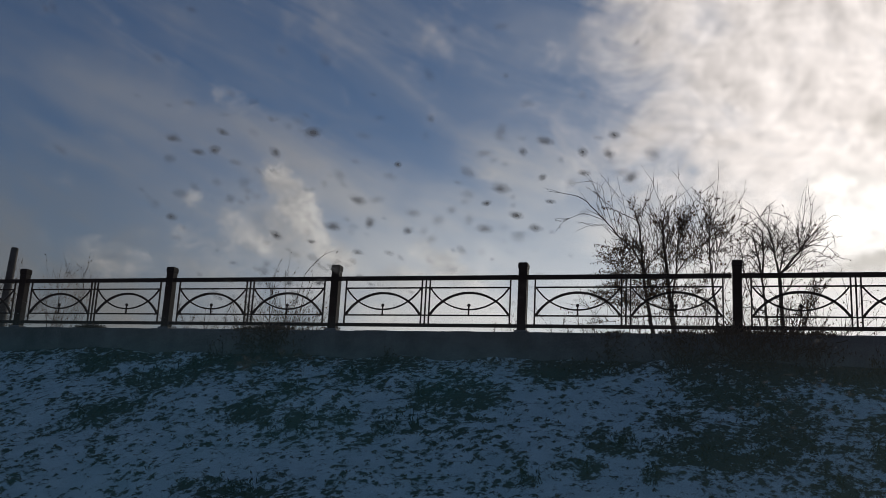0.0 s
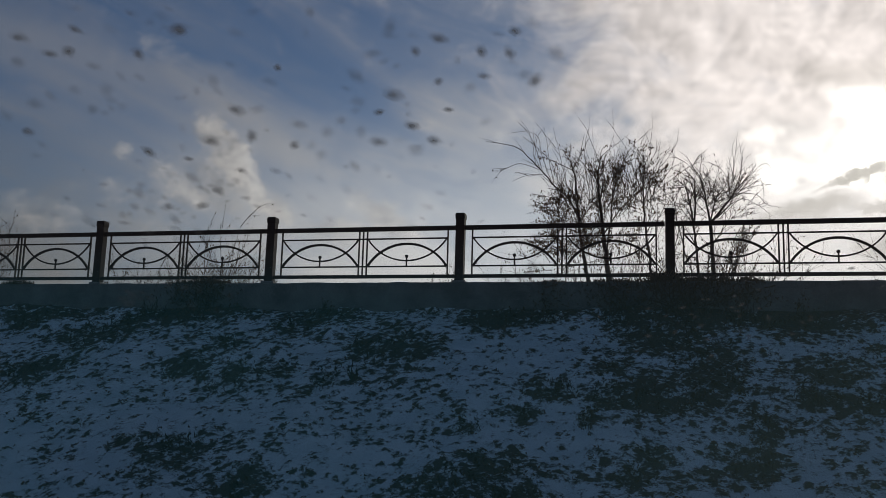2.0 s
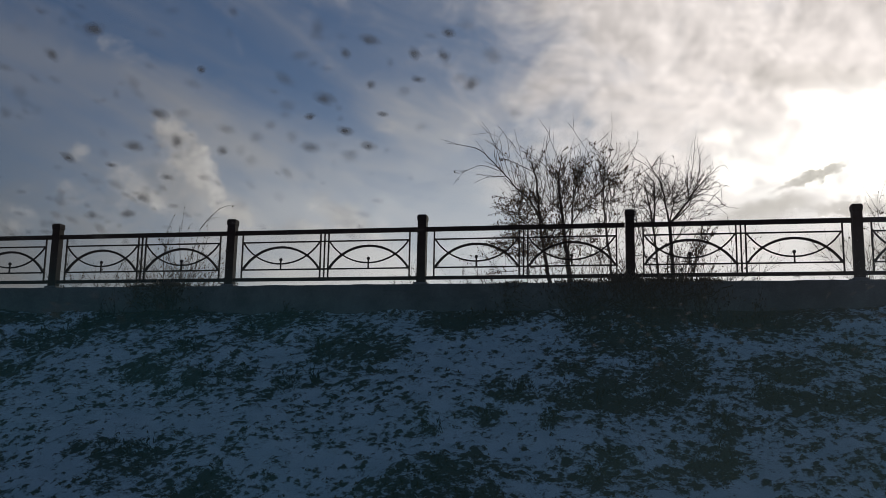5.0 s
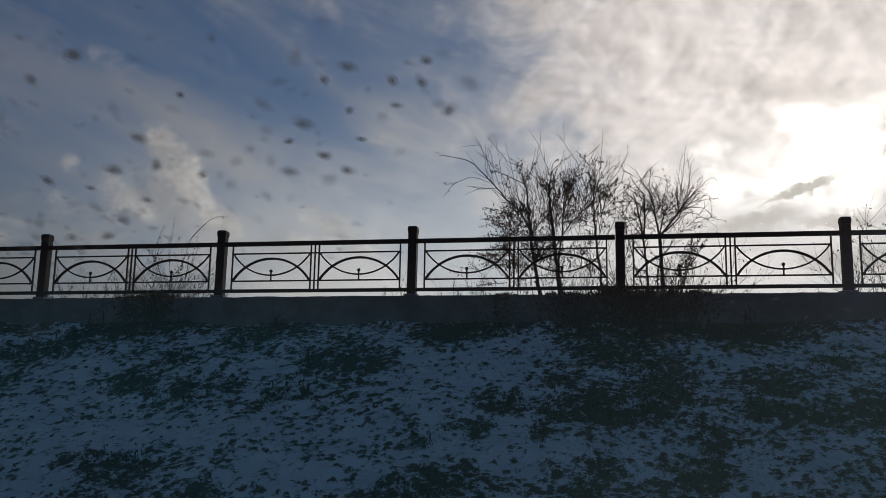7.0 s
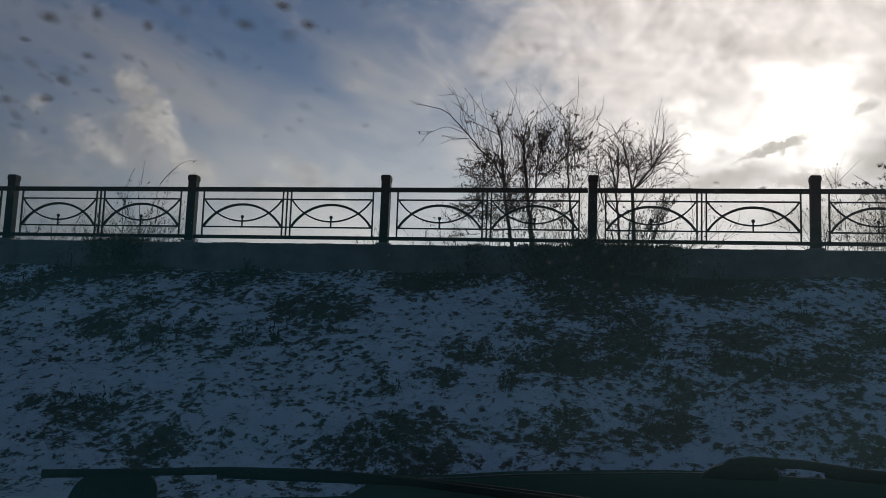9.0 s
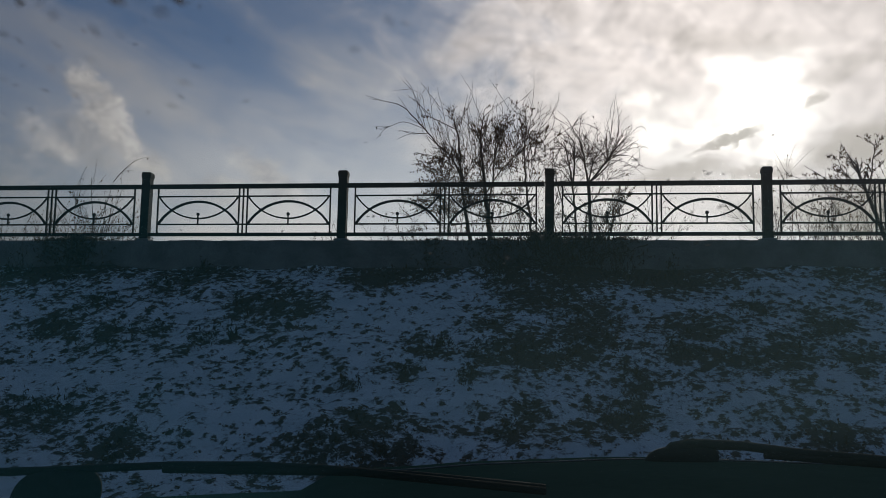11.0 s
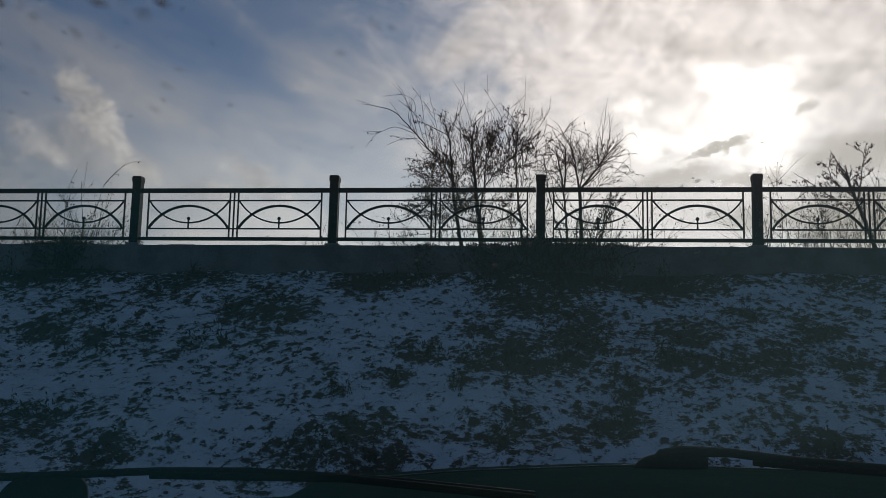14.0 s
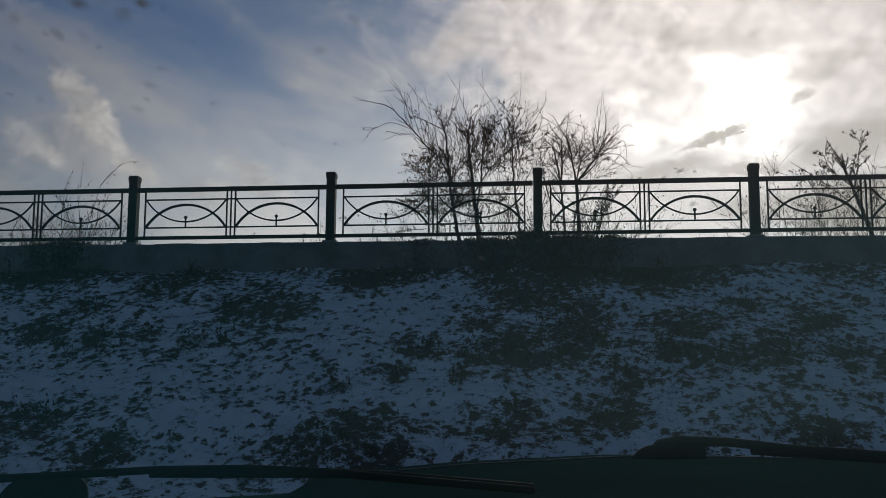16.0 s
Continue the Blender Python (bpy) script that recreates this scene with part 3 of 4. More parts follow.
def tall_shrub():
    g = Growth(11)
    r = g.rng
    # upright trunks
    for keys, r0, r1 in ((((-1.14, LAND), (-1.22, 3.16), (-1.37, 4.11), (-1.41, 4.75), (-1.5, 5.1)), 0.040, 0.008),
                         (((-0.84, LAND), (-0.89, 3.16), (-1.0, 4.11), (-1.07, 4.75), (-1.02, 5.1)), 0.055, 0.008),
                         (((-0.18, LAND), (-0.24, 3.21), (-0.34, 4.07), (-0.37, 4.75), (-0.32, 5.05)), 0.030, 0.006),
                         (((-0.95, 3.9), (-0.72, 4.3), (-0.35, 4.65)), 0.014, 0.006),
                         (((-0.93, 3.6), (-0.85, 4.3), (-0.80, 4.95)), 0.018, 0.006),
                         (((-1.3, 3.7), (-0.95, 4.3), (-0.7, 4.7)), 0.012, 0.005)):
        g.limb(keys, r0, r1, 10, 0.45, 2, 0.9, 0.14, 0.5, 0.07)
    # the long arm that leans out, and the whips along it
    g.limb(((-1.18, 3.7), (-1.35, 4.15), (-1.52, 4.47), (-1.75, 4.7), (-1.99, 4.98), (-2.32, 5.31), (-2.6, 5.42), (-2.88, 5.46)), 0.020, 0.003, 8, 0.34, 0, 0.5, 0.03, 0.3, 0.05)
    for keys in (((-1.95, 4.93), (-2.08, 5.35), (-2.18, 5.6), (-2.31, 5.80)), ((-1.99, 4.98), (-2.3, 5.06), (-2.55, 5.02), (-2.72, 4.94)), ((-1.9, 4.88), (-2.2, 4.9), (-2.45, 4.80)),
                 ((-1.8, 4.74), (-1.95, 5.2), (-2.03, 5.5), (-2.2, 5.6)), ((-1.75, 4.7), (-1.86, 5.2), (-1.92, 5.64)), ((-1.5, 4.45), (-1.62, 5.0), (-1.8, 5.68)),
                 ((-1.6, 4.5), (-1.8, 5.05), (-2.16, 5.45)), ((-2.05, 5.03), (-2.1, 5.3), (-2.02, 5.55)), ((-1.45, 4.4), (-1.4, 5.0), (-1.28, 5.55)),
                 ((-1.2, 4.5), (-1.28, 5.2), (-1.21, 5.6)), ((-1.1, 4.5), (-0.95, 5.15), (-0.78, 5.36)), ((-0.9, 4.6), (-1.1, 5.2), (-1.24, 5.58)),
                 ((-0.85, 4.5), (-0.6, 5.2), (-0.28, 5.56)), ((-0.4, 4.6), (-0.62, 5.25), (-0.88, 5.68)), ((-0.5, 4.5), (-0.7, 5.1), (-0.75, 5.4)),
                 ((-0.4, 4.5), (-0.27, 5.1), (-0.22, 5.72)), ((-0.35, 4.6), (0.0, 5.1), (0.2, 5.42)), ((-0.3, 4.4), (0.1, 5.0), (0.05, 5.25)),
                 ((-1.5, 4.5), (-1.2, 5.0), (-1.0, 5.15)), ((-0.95, 4.5), (-1.35, 5.1), (-1.75, 5.35))):
        g.limb(keys, 0.0050, 0.0020, 4, 0.34, 0, 0.5, 0.04, 0.15, 0.05)
    for _ in range(26):
        x, tip = r.uniform(-1.5, -0.1), r.uniform(-0.45, 0.45)
        z = r.uniform(5.0, 5.45)
        g.limb(((x, 4.4), (x + tip * 0.3, 0.5 * (4.5 + z)), (x + tip, z - 0.25 * abs(tip))), 0.0040, 0.0018, 2, 0.25, 0, 0.5, 0.08, 0.2, 0.05)
    # arching twigs through the crown
    for _ in range(46):
        x = r.uniform(-1.85, 0.15)
        s = Vector((x * 0.85 - 0.1, BACK + r.uniform(-0.35, 0.35), r.uniform(3.9, 4.5)))
        g.shoot(s, Vector((0.35 * (x + 0.8) + r.gauss(0, 0.35), r.gauss(0, 0.2), 0.9)), r.uniform(0.5, 1.0), 0.0042, 1, 0.12, 0.07, 5, 0.9, 0.16)
    # a haze of fine twigs and small leaves
    for _ in range(62):
        x = r.uniform(-1.75, 0.1)
        s = Vector((x, BACK + r.uniform(-0.3, 0.3), r.uniform(4.1, 4.95 - 0.25 * abs(x + 0.8))))
        g.shoot(s, Vector((0.3 * (x + 0.8) + r.gauss(0, 0.6), r.gauss(0, 0.3), r.uniform(0.1, 0.9))), r.uniform(0.25, 0.5), 0.0034, 1, 0.06, 0.10, 5, 0.9, 0.20)
    # leafy lower skirts
    for _ in range(105):
        x = r.choice((r.uniform(-1.9, -1.2), r.uniform(-1.8, 0.0)))
        s = Vector((x * 0.8 - 0.3, BACK + r.uniform(-0.35, 0.35), r.uniform(3.35, 4.4)))
        g.shoot(s, Vector((r.gauss(-0.4, 0.6), r.gauss(0, 0.5), r.uniform(-0.1, 0.7))), r.uniform(0.3, 0.62), 0.0045, 1, 0.16, 0.13, 8, 0.9, 0.75)
    # thin suckers round the foot
    for _ in range(34):
        s = Vector((r.uniform(-1.9, 0.2), BACK + r.uniform(-0.3, 0.3), LAND))
        g.shoot(s, Vector((r.gauss(0, 0.3), r.gauss(0, 0.2), 1)), r.uniform(0.6, 1.5), 0.006, 1, 0.03, 0.10, 7, 0.9, 0.4)
    g.finish("tall_shrub", "tall leafless shrub with a few withered leaves behind the fence", Vector((-0.9, BACK, LAND)))


def forked_shrub():
    g = Growth(23)
    r = g.rng
    for keys, r0, r1 in ((((0.50, LAND), (0.43, 3.6), (0.39, 4.07), (0.27, 4.62)), 0.026, 0.010), (((0.39, 4.0), (0.42, 4.35), (0.40, 4.72)), 0.018, 0.009),
                         (((0.70, LAND), (0.66, 3.5), (0.63, 4.07)), 0.036, 0.026), (((0.63, 4.05), (0.58, 4.4), (0.49, 4.78)), 0.019, 0.008),
                         (((0.63, 4.05), (0.85, 4.33), (1.06, 4.61)), 0.022, 0.009), (((0.63, 4.06), (0.70, 4.35), (0.79, 4.62)), 0.014, 0.007),
                         (((0.72, 4.15), (0.92, 4.32), (1.0, 4.62)), 0.013, 0.006), (((0.55, LAND), (0.2, 3.8), (0.06, 4.62)), 0.013, 0.006),
                         (((0.58, LAND), (0.62, 3.6), (0.92, 4.1)), 0.014, 0.006), (((0.28, LAND), (0.10, 3.5), (0.22, 4.2)), 0.012, 0.005)):
        g.limb(keys, r0, r1, 0 if r0 > 0.03 else 10, 0.38, 1, 0.95, 0.03, 0.45, 0.09)
    # long thin arcs
    for keys in (((1.0, 4.5), (1.25, 4.82), (1.45, 4.95), (1.57, 4.84)), ((1.0, 4.5), (1.3, 4.48), (1.42, 4.36), (1.55, 4.30)), ((0.9, 4.4), (1.2, 4.42), (1.5, 4.2)),
                 ((0.92, 4.5), (1.0, 5.0), (1.07, 5.55)), ((0.95, 4.5), (0.98, 4.95), (0.99, 5.28)), ((1.05, 4.6), (1.1, 5.0), (1.06, 5.3)), ((0.98, 4.5), (1.1, 4.9), (1.1, 5.05)),
                 ((-0.25, 4.5), (0.15, 4.84), (0.52, 5.0), (0.82, 4.88), (0.95, 4.55)), ((0.3, 4.5), (0.5, 4.95), (0.6, 4.9)), ((0.25, 4.55), (0.4, 5.0), (0.62, 5.2)),
                 ((0.5, 4.7), (0.3, 4.98), (0.0, 5.2)), ((1.0, 4.5), (1.38, 4.7), (1.42, 4.4))):
        g.limb(keys, 0.0046, 0.0020, 3, 0.20, 0, 0.6, 0.02, 0.15, 0.05)
    for _ in range(30):
        s = Vector((r.uniform(0.15, 1.05), BACK + r.uniform(-0.2, 0.2), r.uniform(4.1, 4.6)))
        g.shoot(s, Vector((r.gauss(0.1, 0.7), r.gauss(0, 0.3), r.uniform(0.2, 0.9))), r.uniform(0.3, 0.55), 0.0042, 1, 0.05, 0.10, 5, 0.95, 0.04)
    for _ in range(75):
        x = r.uniform(0.0, 1.2)
        s = Vector((x, BACK + r.uniform(-0.2, 0.2), r.uniform(4.05, 4.75)))
        g.shoot(s, Vector((0.7 * (x - 0.55) + r.gauss(0, 0.6), r.gauss(0, 0.3), r.uniform(0.0, 0.9))), r.uniform(0.2, 0.38), 0.0034, 1, 0.05, 0.12, 5, 1.0, 0.05)
    # tangled low growth
    for _ in range(46):
        s = Vector((r.uniform(0.1, 1.45), BACK + r.uniform(-0.3, 0.3), LAND))
        g.shoot(s, Vector((r.gauss(0.1, 0.4), r.gauss(0, 0.3), 1)), r.uniform(0.6, 1.25), 0.006, 1, 0.05, 0.10, 7, 0.9, 0.3)
    # a dense leafy bunch that leans over
    for _ in range(16):
        a = r.uniform(-0.1, 0.1)
        g.limb(((0.80 + a, LAND + 0.3), (0.95 + a, 3.5), (1.15 + a + r.uniform(-0.05, 0.1), 3.95)), 0.006, 0.003, 6, 0.16, 0, 0.6, 0.9, 0.3)
    g.finish("forked_shrub", "bare forked shrub with fine twigs behind the fence", Vector((0.7, BACK, LAND)))


def leaning_shrub():
    g = Growth(37)
    r = g.rng
    g.limb(((5.12, LAND), (4.96, 3.3), (4.74, 4.08), (4.68, 4.35)), 0.042, 0.020, 18, 0.36, 1, 1.0, 0.25, 0.6)
    g.limb(((4.8, 3.9), (4.85, 4.3), (4.92, 4.72)), 0.012, 0.004, 12, 0.26, 1, 0.9, 0.5, 0.3)
    g.limb(((4.75, 3.95), (4.5, 4.2), (4.38, 4.4)), 0.010, 0.004, 12, 0.24, 1, 0.9, 0.5, 0.3)
    g.limb(((4.7, 3.7), (4.26, 4.13), (3.89, 4.34)), 0.008, 0.003, 8, 0.18, 1, 0.8, 0.35, 0.2)
    for _ in range(62):
        s = Vector((r.uniform(3.35, 5.6), BACK + r.uniform(-0.4, 0.4), LAND))
        g.shoot(s, Vector((r.gauss(-0.03, 0.2), r.gauss(0, 0.15), 1)), r.uniform(0.8, 1.55), 0.006, 1, 0.02, 0.09, 9, 0.85, 0.2)
    for _ in range(40):
        s = Vector((r.uniform(3.9, 5.3), BACK + r.uniform(-0.3, 0.3), r.uniform(3.4, 4.2)))
        g.shoot(s, Vector((r.gauss(0, 0.6), r.gauss(0, 0.3), r.uniform(0.1, 0.9))), r.uniform(0.25, 0.45), 0.0036, 1, 0.06, 0.11, 5, 0.9, 0.3)
    for _ in range(9):
        s = Vector((r.uniform(5.2, 6.8), BACK + r.uniform(-0.4, 0.4), LAND))
        g.shoot(s, Vector((r.gauss(0.0, 0.2), r.gauss(0, 0.2), 1)), r.uniform(1.5, 2.0), 0.012, 2, 0.0, 0.06, 6, 0.7, 0.25)
    g.finish("leaning_shrub", "shrub with a leaning trunk and fine bare twigs behind the fence", Vector((5.0, BACK, LAND)))


def arching_shrub():
    g = Growth(41)
    g.leaf_size = 1.05
    r = g.rng
    s = Vector((-7.55, BACK, LAND))
    pts = g.shoot(s, Vector((0.30, 0, 1)), 1.45, 0.010, 0, 0, 0.03, sides=4)
    g.shoot(pts[-1], Vector((0.55, 0, 0.8)), 0.66, 0.006, 1, 0.30, 0.03, 4, 0.6, 0.3)
    for dx, ln in ((-0.2, 1.4), (-0.06, 1.5), (0.08, 1.3), (0.2, 1.25), (-0.34, 1.1), (0.35, 1.0), (0.27, 1.15), (-0.12, 1.2)):
        g.shoot(s + Vector((dx * 0.5, 0, 0)), Vector((dx, r.gauss(0, 0.1), 1)), ln, 0.009, 1, 0.0, 0.09, 9, 0.7, 0.55)
    for _ in range(50):
        g.shoot(s + Vector((r.uniform(-0.5, 0.6), r.uniform(-0.2, 0.2), 0)), Vector((r.gauss(0, 0.6), r.gauss(0, 0.3), 1)), r.uniform(0.5, 1.05), 0.0042, 1, 0.05, 0.1, 7, 0.8, 0.28)
    g.finish("arching_shrub", "thin shrub with an arching twig and withered leaves", Vector((-7.55, BACK, LAND)))


def stalk_clump(seed, x, w, n, tall, name="weed_clump", label="dry weed stalks behind the iron fence"):
    g = Growth(seed)
    g.leaf_size = 1.0
    r = g.rng
    for _ in range(int(n * 1.5)):
        s = Vector((x + r.uniform(-w, w), BACK + r.uniform(-0.3, 0.3), LAND))
        g.shoot(s, Vector((r.gauss(0, 0.22), r.gauss(0, 0.2), 1)), r.uniform(0.5, 1.0) * tall, 0.006, 1, 0.02, 0.09, 10, 0.8, 0.22)
    g.finish(name, label, Vector((x, BACK, LAND)), "weed", "weeds behind the fence")


tall_shrub()
forked_shrub()
leaning_shrub()
arching_shrub()
for seed, x, w, n, tall in ((51, -8.75, 0.45, 12, 0.95), (52, -12.2, 0.3, 9, 1.5), (53, -13.6, 0.4, 12, 1.5), (54, -2.3, 0.28, 7, 0.85),
                            (55, -3.55, 0.12, 4, 0.75), (56, -9.7, 0.3, 7, 0.7), (57, -6.4, 0.3, 6, 0.55), (58, 2.0, 0.5, 7, 0.5), (59, 3.0, 0.4, 5, 0.5)):
    stalk_clump(seed, x, w, n, tall)


def leaning_pole():
    bm = bmesh.new()
    r = bmesh.ops.create_cone(bm, cap_ends=True, segments=14, radius1=0.085, radius2=0.068, depth=2.0)
    es = [e for e in bm.edges if all(v.co.z > 0.9 for v in e.verts)]
    bmesh.ops.bevel(bm, geom=es, offset=0.012, segments=2, affect="EDGES")
    ob = part("wooden_pole", bm, OLDWOOD)
    ob.matrix_basis = pose(-13.09, 13.81, 3.53, 0, 2.0, 0)
    tagged(ob, "plain grey wooden pole standing behind the fence", "pole")


leaning_pole()


# ---- grass on the bank ----
def blades(bag, x, y, z, n, tall, wide, r, lean=0.5, thick=0.005):
    v, f = bag
    for _ in range(n):
        a, q = r.uniform(0, 2 * math.pi), wide * math.sqrt(r.random())
        p = Vector((x + q * math.cos(a), y + q * math.sin(a), 0))
        p.z = z + (p.y - y) * STEEP - 0.01
        h = tall * r.uniform(0.45, 1.15)
        way = Vector((r.gauss(0, lean), r.gauss(0, lean) - 0.25, 1)).normalized()
        side = way.cross(Vector((r.gauss(0, 1), r.gauss(0, 1), 0.1))).normalized() * thick
        mid, end = p + way * h * 0.55, p + way * h + Vector((way.x, way.y, -0.5)) * h * 0.3
        k = len(v)
        v += [p - side, p + side, mid + side * 0.8, mid - side * 0.8, end]
        f += [(k, k + 1, k + 2, k + 3), (k + 3, k + 2, k + 4)]


def grass():
    r = random.Random(5)
    bag = ([], [])
    made = 0
    while made < 21000:
        x, y = r.uniform(-13.2, 6.3), r.uniform(7.7, 12.84)
        b = bareness(x, y)
        if b < 0.44 + 0.22 * r.random():
            continue
        made += 1
        blades(bag, x, y, height(x, y), r.randint(5, 9), r.uniform(0.015, 0.05), r.uniform(0.015, 0.045), r, 0.9, 0.010)
    ob = sheet("bank_grass", *bag, GRASS)
    tagged(ob, "short dead grass poking through the snow", "grass", kind="stuff")


def weed_tuft(seed, x, y, w, tall):
    r = random.Random(seed)
    z = height(x, y)
    top = tagged(new("weed_tuft"), "dark tuft of dead weeds on the snowy bank", "weed", "weed tufts on the bank")
    top.location = (x, y, z)
    bag = ([], [])
    blades(bag, 0, 0, 0, int(40 + 190 * w), tall * 0.7, w * 1.15, r, 0.55, 0.006)
    sheet("blades", *bag, WEED, top)
    g = Growth(seed)
    for _ in range(int(4 + 16 * w)):
        a, q = r.uniform(0, 6.28), w * r.random()
        p = Vector((q * math.cos(a), q * math.sin(a), STEEP * q * math.sin(a) - 0.01))
        g.shoot(p, Vector((r.gauss(0, 0.3), r.gauss(0, 0.3), 1)), tall * r.uniform(0.9, 1.7), 0.003, 1, 0.02, 0.1, 4, 0.8, 0.35)
    v, f = g.twig
    sheet("stalks", v, f, TWIG, top)
    if g.leaf[1]:
        sheet("dry_leaves", *g.leaf, LEAF, top)


grass()
for i, (x, y, w) in enumerate(WORN + TUFTS):
    weed_tuft(100 + i, x, y, w, 0.05 + 0.08 * ((i * 37) % 10) / 10)
weed_tuft(149, -3.74, 10.76, 0.05, 0.2)
for i, (x, w, tall) in enumerate(((-1.6, 0.25, 0.2), (-0.7, 0.35, 0.28), (0.2, 0.4, 0.30), (1.0, 0.4, 0.26), (1.7, 0.25, 0.2), (-6.9, 0.4, 0.28), (-7.7, 0.3, 0.2), (-4.9, 0.25, 0.18))):
    weed_tuft(150 + i, x, 12.60, w * 0.7, tall)


def strip_clump(seed, x, w, up, drop=0.0, y=0.02):
    """Dead growth that hangs over the concrete strip."""
    r = random.Random(seed)
    top = tagged(new("grass_clump"), "dark clump of dead grass hanging over the concrete strip", "grass", "clumps on the strip")
    top.location = (x, STRIP_FRONT + y, STRIP_TOP + rise(x))
    v, f = [], []
    for _ in range(int((800 + 150 * drop) * w)):
        px = r.gauss(0, w * 0.45)
        p = Vector((px, r.uniform(-0.02, 0.20), -0.005))
        if drop and r.random() < 0.6:
            p = Vector((px * 1.3, -0.03, -r.uniform(0.0, 0.36)))
        fade = math.exp(-(px / w) ** 2)
        way = Vector((r.gauss(0, 0.7), r.gauss(-0.25, 0.6), r.uniform(0.2, 1.0))).normalized()
        h = up * r.uniform(0.5, 1.2) * fade + 0.02
        side = way.cross(Vector((r.gauss(0, 1), r.gauss(0, 1), 0.1))).normalized() * 0.006
        mid = p + way * h
        end = mid + Vector((way.x * 0.4, way.y * 0.6 - 0.1, -0.35 - drop)) * h
        k = len(v)
        v += [p - side, p + side, mid + side, mid - side, end]
        f += [(k, k + 1, k + 2, k + 3), (k + 3, k + 2, k + 4)]
    sheet("blades", v, f, WEED, top)


for seed, x, w, up, drop in ((201, -6.95, 0.42, 0.13, 0.8), (202, -0.05, 0.42, 0.16, 1.0), (203, 0.55, 0.45, 0.11, 1.0), (204, -7.4, 0.2, 0.07, 0.3),
                             (205, 1.05, 0.3, 0.07, 0.8), (206, -10.4, 0.3, 0.08, 0.0), (207, -0.75, 0.4, 0.05, 0.9), (208, -1.6, 0.25, 0.03, 0.6)):
    strip_clump(seed, x, w, up, drop)


# ---- the parked car from which one looks out ----
EYE = Vector((0, 0, 1.25))
HEADING = math.degrees(math.atan(0.188))
car = tagged(new("car"), "dark green car seen from its driver's seat", "car")
car.matrix_basis = pose(EYE.x, EYE.y, EYE.z, 0, 0, HEADING)
GLASS_AT = lambda z: 0.2752 - 1.8024 * z    # how far ahead the windscreen lies at height z


def windscreen():
    verts, faces = [], []
    for off in (0.0, 0.005):
        for x, z in ((-0.55, -0.33), (1.15, -0.33), (1.0, 0.155), (-0.4, 0.155)):
            verts.append((x, GLASS_AT(z) + off * 0.485, z + off * 0.874))
    faces = [(0, 1, 2, 3), (7, 6, 5, 4), (0, 4, 5, 1), (1, 5, 6, 2), (2, 6, 7, 3), (3, 7, 4, 0)]
    ob = sheet("windscreen", verts, faces, GLASS, car, "dirty sloping windscreen with painted glare")
    ob.visible_shadow = False
    return ob


